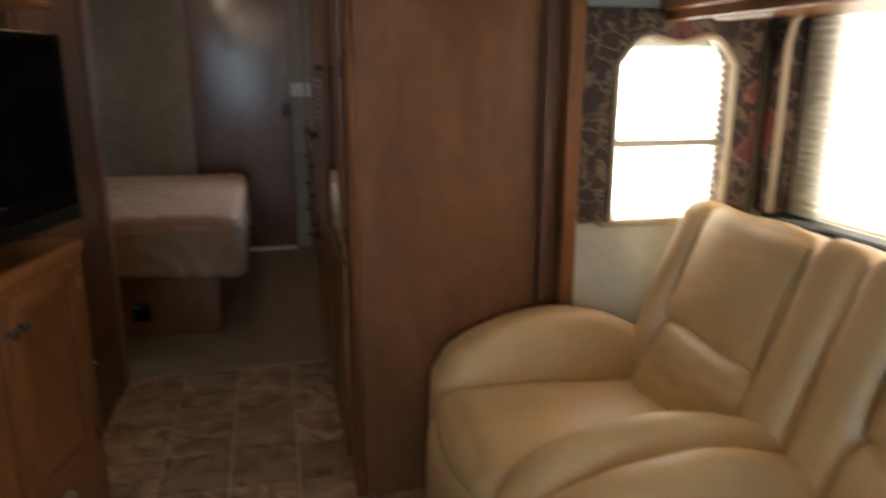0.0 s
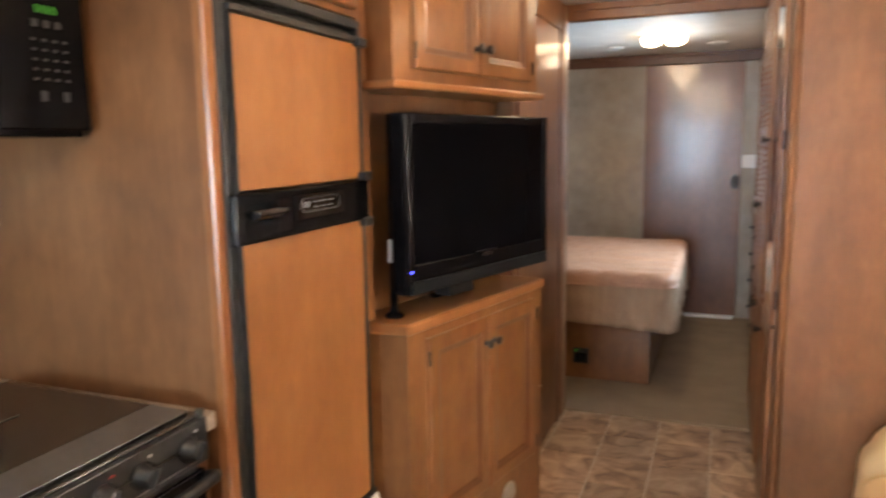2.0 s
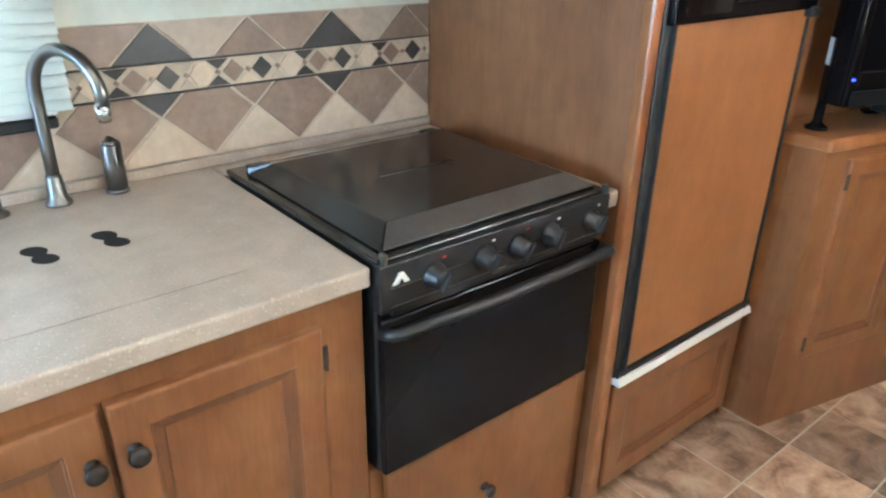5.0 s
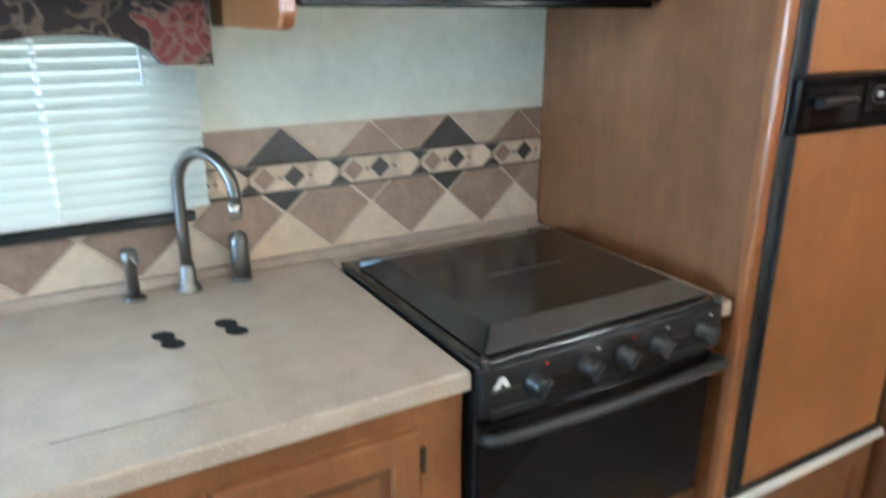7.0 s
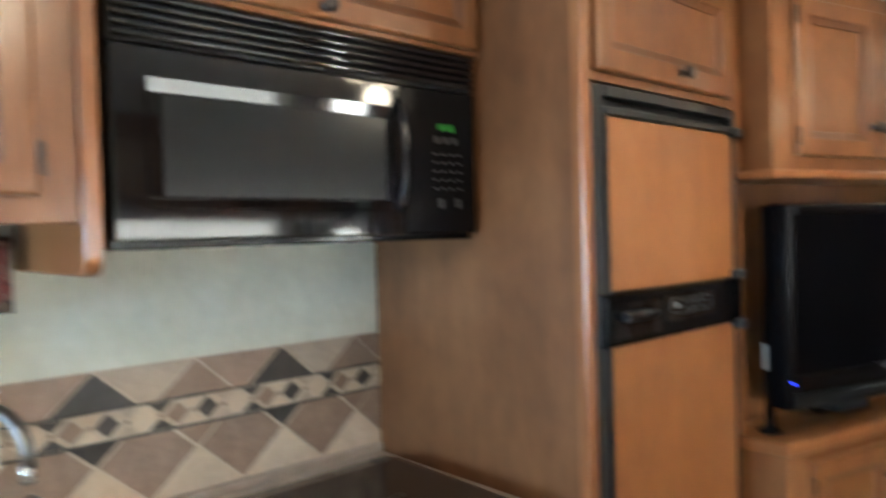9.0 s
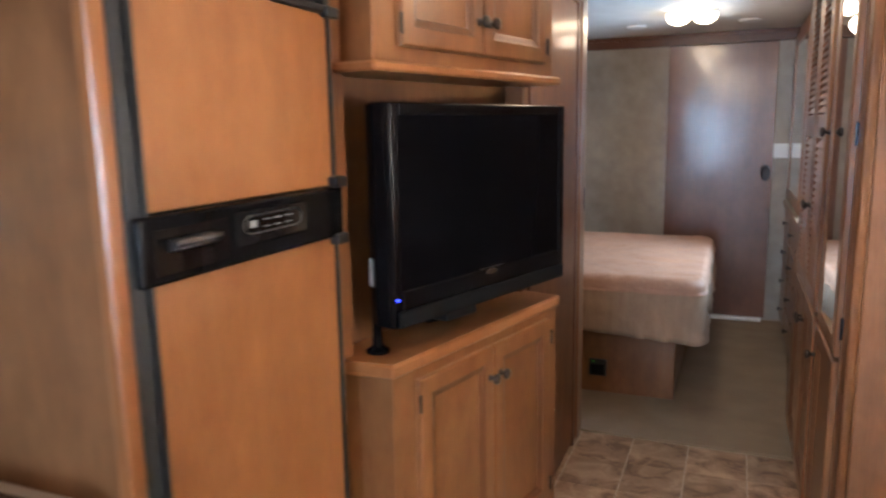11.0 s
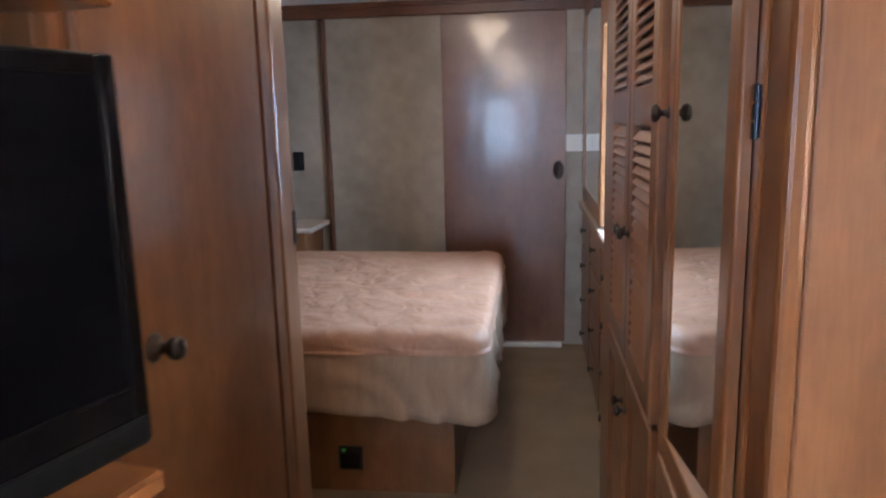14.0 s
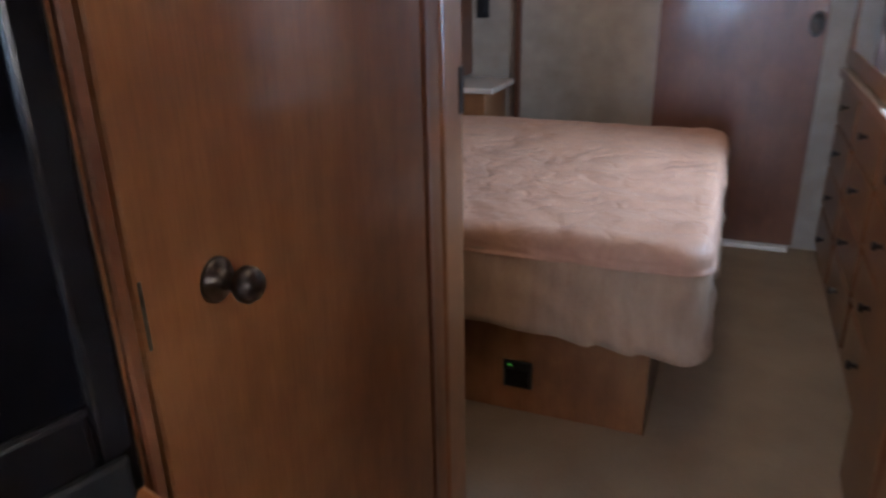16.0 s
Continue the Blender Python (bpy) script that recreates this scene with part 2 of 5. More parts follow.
CEILING = mottled("ceiling_vinyl", (0.62, 0.60, 0.56), (0.74, 0.72, 0.68), 8.0, (1, 1, 1), 0.6, bump=0.1, fine=120)
TILE = stone("stone_vinyl", (0.190, 0.106, 0.064), (0.395, 0.248, 0.156), (0.59, 0.415, 0.280))
GROUT = mottled("pale_grout", (0.50, 0.41, 0.32), (0.63, 0.53, 0.42), 20, (1, 1, 1), 0.6, bump=0.1)
CARPET = mottled("brown_carpet", (0.245, 0.180, 0.118), (0.345, 0.258, 0.176), 4.0, (1, 1, 1), 0.95, bump=1.0, fine=260)
COUNTER = speckled("speckled_counter", (0.435, 0.355, 0.288), (0.515, 0.428, 0.352), (0.60, 0.515, 0.43), (0.36, 0.285, 0.22))
LEATHER = mottled("tan_leather", (0.65, 0.450, 0.225), (0.79, 0.575, 0.315), 4.0, (1, 1, 1), 0.4, coat=0.28, bump=0.22, fine=170, coat_rough=0.3)
SEAM = plain("leather_seam", (0.22, 0.14, 0.06), 0.7)
COMFORTER = quilted("peach_coverlet", (0.40, 0.205, 0.128), (0.52, 0.288, 0.186))
SKIRT = mottled("grey_beige_skirt", (0.325, 0.205, 0.132), (0.43, 0.285, 0.188), 8.0, (3, 3, 0.6), 0.8, bump=0.3, fine=60)
BLACK = mottled("black_plastic", (0.008, 0.008, 0.009), (0.016, 0.016, 0.018), 20, (1, 1, 1), 0.32, bump=0.05, fine=200)
BLACK_MATT = mottled("black_frame", (0.006, 0.007, 0.008), (0.014, 0.015, 0.017), 20, (1, 1, 1), 0.42, bump=0.1, fine=200)
GLOSS = plain("black_gloss", (0.005, 0.005, 0.006), 0.06)
STRIP = mottled("grey_speaker_strip", (0.007, 0.008, 0.009), (0.012, 0.013, 0.015), 20, (1, 1, 1), 0.4, bump=0.1, fine=300)
STRIP.node_tree.nodes["Principled BSDF"].inputs["Specular IOR Level"].default_value = 0.12
TV_BLACK = plain("television_black", (0.005, 0.005, 0.006), 0.15)
TV_BLACK.node_tree.nodes["Principled BSDF"].inputs["Specular IOR Level"].default_value = 0.10
BEZEL = plain("television_bezel", (0.005, 0.005, 0.006), 0.16)
BEZEL.node_tree.nodes["Principled BSDF"].inputs["Specular IOR Level"].default_value = 0.16
SATIN = mottled("satin_black_steel", (0.23, 0.245, 0.27), (0.29, 0.305, 0.33), 14, (1, 1, 1), 0.36, 1.0, bump=0.03)
PRINT = plain("pale_print", (0.30, 0.31, 0.33), 0.4)
SCREEN = plain("dark_screen", (0.003, 0.003, 0.004), 0.12)
SCREEN.node_tree.nodes["Principled BSDF"].inputs["Specular IOR Level"].default_value = 0.025
ENAMEL = mottled("black_enamel", (0.010, 0.009, 0.009), (0.020, 0.018, 0.017), 8, (1, 1, 1), 0.2, coat=0.3, bump=0.03)
STEEL = mottled("brushed_steel", (0.21, 0.205, 0.20), (0.25, 0.245, 0.24), 12, (1, 1, 1), 0.3, 1.0, bump=0.0)
CHROME = plain("chrome", (0.6, 0.6, 0.6), 0.12, 1.0)
BRONZE = mottled("dark_bronze", (0.046, 0.038, 0.035), (0.085, 0.072, 0.066), 30, (1, 1, 1), 0.3, 0.8, bump=0.05)
WHITE = plain("white_plastic", (0.80, 0.80, 0.78), 0.35)
SHADE = cloth_shade("pleated_shade", (0.86, 0.84, 0.78), 0.6)
BLIND = cloth_shade("white_blind", (0.84, 0.88, 0.84), 0.16)
CREAM = plain("cream_trim", (0.50, 0.42, 0.30), 0.55)
GLASS = glass("clear_glass")
MIRROR = plain("mirror", (0.82, 0.84, 0.84), 0.02, 1.0)
LAMP_GLASS = plain("lit_lamp_glass", (0.9, 0.85, 0.75), 0.4, emit=(1.0, 0.78, 0.5), strength=22)
BLUE_LED = plain("blue_led", (0.02, 0.02, 0.3), 0.4, emit=(0.03, 0.05, 1.0), strength=6)
GREEN_LED = plain("green_led", (0.02, 0.2, 0.02), 0.4, emit=(0.2, 1.0, 0.1), strength=0.28)
GREY = plain("grey_print", (0.050, 0.050, 0.053), 0.45)
ZINC = plain("zinc_hinge", (0.10, 0.12, 0.15), 0.22, 0.9)
HINGE_METAL = mottled("bronze_hinge", (0.045, 0.028, 0.018), (0.085, 0.055, 0.037), 40, (1, 1, 1), 0.35, 0.5, bump=0.05)
SLOT_SHADE = plain("slot_shade", (0.006, 0.005, 0.005), 0.95)
RED = plain("red_mark", (0.5, 0.03, 0.02), 0.5)
GROUND = mottled("gravel_ground", (0.20, 0.19, 0.17), (0.36, 0.34, 0.30), 0.8, (1, 1, 1), 0.9, bump=0.4)
T_CREAM = mottled("cream_tile", (0.56, 0.445, 0.335), (0.70, 0.580, 0.455), 25, (1, 1, 1), 0.4, bump=0.1, vary=0.06)
T_BROWN = mottled("brown_tile", (0.205, 0.142, 0.106), (0.335, 0.235, 0.177), 20, (1, 1, 1), 0.4, bump=0.1, vary=0.1)
T_TAUPE = mottled("taupe_tile", (0.38, 0.30, 0.235), (0.51, 0.42, 0.33), 25, (1, 1, 1), 0.4, bump=0.1, vary=0.06)
T_DARK = mottled("charcoal_tile", (0.030, 0.026, 0.026), (0.060, 0.052, 0.050), 25, (1, 1, 1), 0.4, bump=0.1, vary=0.1)


def floral():
    """Dark brown upholstery with rust and tan leaves."""
    m, nt, b = material("floral_fabric", 0.9)
    n, l = nt.nodes, nt.links
    g = n.new("ShaderNodeNewGeometry")
    warp = n.new("ShaderNodeTexNoise")
    warp.inputs["Scale"].default_value = 14
    l.new(g.outputs["Position"], warp.inputs["Vector"])
    add = n.new("ShaderNodeVectorMath")
    add.operation = "MULTIPLY_ADD"
    add.inputs[1].default_value = (0.12, 0.12, 0.12)
    l.new(warp.outputs["Color"], add.inputs[0])
    l.new(g.outputs["Position"], add.inputs[2])
    v = n.new("ShaderNodeTexVoronoi")
    v.feature = "DISTANCE_TO_EDGE"
    v.inputs["Scale"].default_value = 13
    l.new(add.outputs[0], v.inputs["Vector"])
    vine = n.new("ShaderNodeValToRGB")
    vine.color_ramp.elements[0].position, vine.color_ramp.elements[1].position = 0.015, 0.06
    vine.color_ramp.elements[0].color, vine.color_ramp.elements[1].color = (0.165, 0.118, 0.082, 1), (0.034, 0.022, 0.020, 1)
    l.new(v.outputs["Distance"], vine.inputs[0])

    def over(under, mask, color):
        mx = n.new("ShaderNodeMix")
        mx.data_type = "RGBA"
        l.new(mask, mx.inputs[0])
        l.new(under, mx.inputs[6])
        mx.inputs[7].default_value = (*color, 1)
        return mx.outputs[2]

    def step(value, low, high):
        rg = n.new("ShaderNodeMapRange")
        rg.inputs[1].default_value, rg.inputs[2].default_value = low, high
        l.new(value, rg.inputs[0])
        return rg.outputs[0]

    def both(p, q):
        mu = n.new("ShaderNodeMath")
        mu.operation = "MULTIPLY"
        l.new(p, mu.inputs[0])
        l.new(q, mu.inputs[1])
        return mu.outputs[0]

    leaf = n.new("ShaderNodeTexNoise")
    leaf.inputs["Scale"].default_value, leaf.inputs["Detail"].default_value, leaf.inputs["Distortion"].default_value = 15, 1, 1.2
    l.new(g.outputs["Position"], leaf.inputs["Vector"])
    bloom, pick = n.new("ShaderNodeTexVoronoi"), n.new("ShaderNodeSeparateColor")
    bloom.inputs["Scale"].default_value = 6.5
    l.new(add.outputs[0], bloom.inputs["Vector"])
    l.new(bloom.outputs["Color"], pick.inputs[0])
    chosen = step(pick.outputs[0], 0.68, 0.69)
    tone = over(vine.outputs[0], step(leaf.outputs["Fac"], 0.60, 0.66), (0.150, 0.105, 0.072))
    tone = over(tone, both(chosen, step(bloom.outputs["Distance"], 0.42, 0.39)), (0.200, 0.120, 0.088))
    tone = over(tone, both(chosen, step(bloom.outputs["Distance"], 0.36, 0.33)), (0.150, 0.040, 0.034))
    tone = over(tone, both(chosen, step(bloom.outputs["Distance"], 0.10, 0.08)), (0.050, 0.028, 0.026))
    reach, ruffle = n.new("ShaderNodeVectorMath"), n.new("ShaderNodeMath")
    reach.operation = "DISTANCE"
    reach.inputs[1].default_value = (-1.24, 0.150, 1.525)
    l.new(add.outputs[0], reach.inputs[0])
    ruffle.operation = "MULTIPLY_ADD"
    ruffle.inputs[1].default_value = -0.09
    l.new(leaf.outputs["Fac"], ruffle.inputs[0])
    l.new(reach.outputs["Value"], ruffle.inputs[2])
    tone = over(tone, step(ruffle.outputs[0], 0.024, 0.020), (0.230, 0.150, 0.115))
    tone = over(tone, step(ruffle.outputs[0], 0.016, 0.013), (0.210, 0.050, 0.042))
    petal = n.new("ShaderNodeTexVoronoi")
    petal.feature = "DISTANCE_TO_EDGE"
    petal.inputs["Scale"].default_value = 34
    l.new(add.outputs[0], petal.inputs["Vector"])
    inside = step(ruffle.outputs[0], 0.016, 0.013)
    tone = over(tone, both(inside, step(petal.outputs["Distance"], 0.10, 0.05)), (0.250, 0.150, 0.115))
    tone = over(tone, both(inside, step(petal.outputs["Distance"], 0.36, 0.40)), (0.060, 0.030, 0.028))
    l.new(tone, b.inputs["Base Color"])
    return m


FLORAL = floral()


# ---------------------------------------------------------------- mesh helpers
def mesh_of(name, bm, mat):
    me = bpy.data.meshes.new(name)
    bmesh.ops.recalc_face_normals(bm, faces=bm.faces)
    bm.to_mesh(me)
    bm.free()
    me.materials.append(mat)
    return me


def part(name, bm, mat, parent=None, label="", smooth=False, at=(0, 0, 0)):
    me = bm if isinstance(bm, bpy.types.Mesh) else mesh_of(name, bm, mat)
    if smooth:
        me.polygons.foreach_set("use_smooth", [True] * len(me.polygons))
    ob = new(name, me)
    ob.location = at
    if parent:
        ob.parent = parent
    if label:
        ob["label"] = label
    return ob


def thing(name, label, category, at=(0, 0, 0), turn=0.0, group="", kind=""):
    ob = new(name)
    ob.empty_display_size = 0.1
    ob.matrix_basis = pose(*at, 0, 0, turn)
    return tagged(ob, label, category, group, kind)


def box(x0, x1, y0, y1, z0, z1, bev=0.002, bm=None, seg=1):
    out = bm or bmesh.new()
    made = bmesh.ops.create_cube(out, size=1)["verts"]
    bmesh.ops.scale(out, vec=(abs(x1 - x0), abs(y1 - y0), abs(z1 - z0)), verts=made)
    bmesh.ops.translate(out, vec=((x0 + x1) / 2, (y0 + y1) / 2, (z0 + z1) / 2), verts=made)
    if bev:
        edges = list({e for v in made for e in v.link_edges})
        bmesh.ops.bevel(out, geom=edges, offset=bev, segments=seg, profile=0.5, affect="EDGES")
    return out


def boxes(rows, bev=0.002, seg=1):
    bm = bmesh.new()
    for r in rows:
        b2 = box(*r, bev=bev, seg=seg)
        me = bpy.data.meshes.new("tmp")
        b2.to_mesh(me)
        b2.free()
        bm.from_mesh(me)
        bpy.data.meshes.remove(me)
    return bm


def prism(points, axis, d0, d1, bev=0.0):
    """A flat outline of (a, b) pairs drawn along an axis from d0 to d1. Along x: (y, z); along y: (x, z); along z: (x, y)."""
    bm = bmesh.new()
    place = {"x": lambda a, b, d: (d, a, b), "y": lambda a, b, d: (a, d, b), "z": lambda a, b, d: (a, b, d)}[axis]
    low = [bm.verts.new(place(a, b, d0)) for a, b in points]
    high = [bm.verts.new(place(a, b, d1)) for a, b in points]
    bm.faces.new(low)
    bm.faces.new(high[::-1])
    k = len(points)
    for i in range(k):
        bm.faces.new((low[i], low[(i + 1) % k], high[(i + 1) % k], high[i]))
    if bev:
        bmesh.ops.bevel(bm, geom=bm.edges[:], offset=bev, segments=1, profile=0.5, affect="EDGES")
    return bm


def lathe(profile, direction="z", seg=20):
    """A turned shape: (radius, height) pairs round an axis; direction -y points out of a front."""
    bm = bmesh.new()
    rings = []
    for r, h in profile:
        ring = []
        for i in range(seg):
            a = 2 * math.pi * i / seg
            c, s = max(r, 0.0002) * math.cos(a), max(r, 0.0002) * math.sin(a)
            ring.append(bm.verts.new({"z": (c, s, h), "-y": (c, -h, s), "-z": (c, s, -h), "x": (h, c, s)}[direction]))
        rings.append(ring)
    for a, b in zip(rings, rings[1:]):
        for i in range(seg):
            bm.faces.new((a[i], a[(i + 1) % seg], b[(i + 1) % seg], b[i]))
    bm.faces.new(rings[0][::-1])
    bm.faces.new(rings[-1])
    return bm


def tube(points, radius, seg=10):
    """A round rod along points; radius may be a list."""
    bm = bmesh.new()
    pts = [Vector(p) for p in points]
    rings = []
    side = None
    for i, p in enumerate(pts):
        d = (pts[min(i + 1, len(pts) - 1)] - pts[max(i - 1, 0)]).normalized()
        if side is None:
            side = d.orthogonal().normalized()
        side = (side - d * side.dot(d)).normalized()
        up = d.cross(side)
        r = radius[i] if isinstance(radius, (list, tuple)) else radius
        rings.append([bm.verts.new(p + r * (side * math.cos(2 * math.pi * k / seg) + up * math.sin(2 * math.pi * k / seg))) for k in range(seg)])
    for a, b in zip(rings, rings[1:]):
        for k in range(seg):
            bm.faces.new((a[k], a[(k + 1) % seg], b[(k + 1) % seg], b[k]))
    bm.faces.new(rings[0][::-1])
    bm.faces.new(rings[-1])
    return bm


def cushion(w, d, h, r=0.06, bulge=(0, 0, 0), arch=0.0, cuts=11, crease=0.0, seed=0):
    """A stuffed block centred at its base, swollen on its faces; arch lifts the middle of its depth."""
    bm = bmesh.new()
    bmesh.ops.create_cube(bm, size=2)
    bmesh.ops.subdivide_edges(bm, edges=bm.edges[:], cuts=cuts, use_grid_fill=True)
    half = Vector((w / 2, d / 2, h / 2))
    r = min(r, *(0.98 * c for c in half))
    for v in bm.verts:
        q = v.co.copy()
        p = Vector([q[i] * half[i] for i in range(3)])
        core = Vector([max(-(half[i] - r), min(half[i] - r, p[i])) for i in range(3)])
        off = p - core
        if off.length > 1e-6:
            p = core + off.normalized() * min(r, off.length) if off.length > r else p
        fx, fy, fz = (1 - q.x ** 2), (1 - q.y ** 2), (1 - q.z ** 2)
        p.x += math.copysign(bulge[0], q.x) * fy * fz * abs(q.x)
        p.y += math.copysign(bulge[1], q.y) * fx * fz * abs(q.y)
        p.z += math.copysign(bulge[2], q.z) * fx * fy * abs(q.z)
        if q.z > -0.5:
            p.z += arch * fy * (q.z + 0.5) / 1.5
        if crease:
            out = Vector((q.x ** 5, q.y ** 5, q.z ** 5))
            wave = noise.noise(Vector((p.x * 7 + seed, p.y * 7, p.z * 7))) + 0.7 * noise.noise(Vector((p.x * 9 + seed, p.y * 24, p.z * 24)))
            p += out * crease * wave
        p.z += h / 2
        v.co = p
    return bm


def shape(bm, m):
    bmesh.ops.transform(bm, matrix=m, verts=bm.verts[:])
    return bm


KNOB = mesh_of("handle", lathe([(0.011, 0), (0.011, 0.002), (0.006, 0.005), (0.006, 0.014), (0.013, 0.017), (0.0165, 0.022), (0.015, 0.028), (0.008, 0.031), (0, 0.0315)], "-y", 18), BRONZE)
HINGE = mesh_of("hinge", boxes([(-0.005, 0.005, -0.004, 0.001, -0.023, 0.023), (-0.0028, 0.0028, -0.007, -0.003, -0.025, 0.025)], 0.001), HINGE_METAL)
HINGE_STEEL = mesh_of("hinge", boxes([(-0.008, 0.008, -0.005, 0.001, -0.030, 0.030), (-0.0045, 0.0045, -0.010, -0.003, -0.032, -0.011), (-0.0045, 0.0045, -0.010, -0.003, -0.010, 0.010), (-0.0045, 0.0045, -0.010, -0.003, 0.011, 0.032)], 0.0015), ZINC)


def ring_frame(x0, x1, z0, z1, y, thick, rail):
    """Four rails of a door as one piece with softened outer and inner edges."""
    bm = bmesh.new()
    rings = []
    for i, dep in ((0.0, thick), (0.0, 0.006), (0.0012, 0.003), (0.0045, 0.0006), (0.008, 0.0), (rail - 0.003, 0.0), (rail, 0.0025), (rail, thick)):
        rings.append([bm.verts.new(p) for p in ((x0 + i, y - thick + dep, z0 + i), (x1 - i, y - thick + dep, z0 + i), (x1 - i, y - thick + dep, z1 - i), (x0 + i, y - thick + dep, z1 - i))])
    rings.append(rings[0])
    for p, q in zip(rings, rings[1:]):
        for k in range(4):
            bm.faces.new((p[k], p[(k + 1) % 4], q[(k + 1) % 4], q[k]))
    return bm


def panel_door(parent, x0, x1, z0, z1, y=0.0, thick=0.02, rail=0.055, knob=None, hinges=None, wood=None, face=None):
    """A framed door: mitred-looking frame, moulding and a raised field, in the unit's own axes (front is -y)."""
    wood, face = wood or WOOD, face or WOOD
    fr = part("door", ring_frame(x0, x1, z0, z1, y, thick, rail), wood, parent)
    a0, a1, c0, c1 = x0 + rail, x1 - rail, z0 + rail, z1 - rail
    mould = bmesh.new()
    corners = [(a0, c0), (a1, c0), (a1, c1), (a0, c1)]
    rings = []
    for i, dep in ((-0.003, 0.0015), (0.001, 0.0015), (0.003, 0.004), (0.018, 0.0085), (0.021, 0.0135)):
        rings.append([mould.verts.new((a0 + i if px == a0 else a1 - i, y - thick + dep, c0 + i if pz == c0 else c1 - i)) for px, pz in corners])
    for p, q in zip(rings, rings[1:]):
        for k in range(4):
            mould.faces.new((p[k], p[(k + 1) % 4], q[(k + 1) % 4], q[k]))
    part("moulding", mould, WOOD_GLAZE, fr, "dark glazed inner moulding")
    part("panel", box(a0 + 0.016, a1 - 0.016, y - thick + 0.012, y - 0.0005, c0 + 0.016, c1 - 0.016, 0.001), face, fr)
    if knob:
        part("handle", KNOB, BRONZE, fr, "dark bronze knob", True, (knob[0], y - thick, knob[1]))
    for hx, hz in hinges or ():
        part("hinge", HINGE, BRONZE, fr, "", False, (hx, y - thick, hz))
    return fr


def structure(name, bm, mat, label):
    return tagged(part(name, bm, mat), label, name.split("_")[0], kind="structure")


# ---------------------------------------------------------------- the shell
CEIL = 2.17
structure("ground", box(-400, 400, -400, 400, -0.75, -0.70, 0), GROUND, "pale gravel ground outside the trailer")
floor = structure("floor", box(-1.55, 2.2, -3.3, 3.66, -0.08, -0.003, 0), GROUT, "stone-look vinyl tile floor with pale joints")
structure("carpet", box(-2.3, 1.2, 3.652, 6.3, -0.06, 0.010, 0.006), CARPET, "worn brown bedroom carpet")
structure("ceiling", box(-2.3, 2.2, -3.3, 6.3, CEIL, CEIL + 0.06, 0), CEILING, "white vinyl ceiling")


def wall_with_hole(name, axis, d0, d1, a0, a1, z0, z1, hole, mat, label):
    """A wall whose plane lies across an axis, with one window opening (a0, a1, z0, z1)."""
    h0, h1, hz0, hz1 = hole
    rows = [(a0, h0, z0, z1), (h1, a1, z0, z1), (h0, h1, z0, hz0), (h0, h1, hz1, z1)]
    if axis == "x":
        bm = boxes([(d0, d1, p, q, r, s) for p, q, r, s in rows], 0)
    else:
        bm = boxes([(p, q, d0, d1, r, s) for p, q, r, s in rows], 0)
    return structure(name, bm, mat, label)


wall_with_hole("wall_kitchen", "x", -1.50, -1.425, -3.3, 2.7, 0, CEIL, (-0.86, 0.070, 1.09, 1.50), WALL_PALE, "pale mottled wallpapered kitchen wall")
wall_with_hole("wall_front", "y", -3.2, -3.12, -1.5, 2.2, 0, CEIL, (-1.36, 0.06, 0.60, 1.90), WALL, "beige wallpapered front wall")
wall_with_hole("wall_slide_side", "x", 2.02, 2.10, -3.3, 2.52, 0, CEIL, (0.82, 2.19, 0.97, 1.66), WALL_PALE, "pale wallpapered slide-out wall")
wall_with_hole("wall_slide_end", "y", 2.50, 2.57, 1.16, 2.10, 0, CEIL, (1.365, 1.765, 0.96, 1.54), WALL_PALE, "pale wallpapered slide-out end wall")
structure("wall_bedroom_back", box(-2.3, 0.95, 6.11, 6.18, 0, CEIL, 0), WALL, "beige-grey mottled bedroom wallpaper")
wall_with_hole("wall_bedroom_side", "x", 1.02, 1.09, 4.25, 6.2, 0, CEIL, (4.32, 4.88, 1.08, 1.75), WALL, "beige wallpapered bedroom side wall")
structure("wall_bedroom_slide", box(-2.3, -2.22, 3.6, 6.2, 0, CEIL, 0), WALL, "beige wallpapered wall behind the bed head")
structure("wall_bath", box(-2.3, -0.601, 3.60, 3.66, 0, CEIL, 0), WOOD_PANEL, "brown veneer partition beside the bedroom")
structure("trim_bedroom_cornice", boxes([(-2.22, 0.95, 6.07, 6.11, 2.085, CEIL), (-2.22, 0.95, 6.055, 6.11, 2.14, CEIL)], 0.004), WOOD_DARK, "brown wooden cornice along the ceiling")
structure("trim_bedroom_upright", box(-1.112, -1.078, 6.075, 6.11, 0, 2.085, 0.012, seg=3), WOOD_DARK, "narrow brown wooden upright on the wallpaper")
structure("trim_bedroom_panel", box(-1.62, -1.36, 5.55, 6.10, 0.86, 2.14, 0.004), WOOD_DARK, "dark brown wooden side panel by the bed")
structure("trim_header", boxes([(-0.57, 0.95, 3.64, 3.70, 2.09, CEIL), (-0.57, 0.95, 3.625, 3.715, 2.135, CEIL)], 0.004), WOOD, "brown wooden header over the bedroom opening")

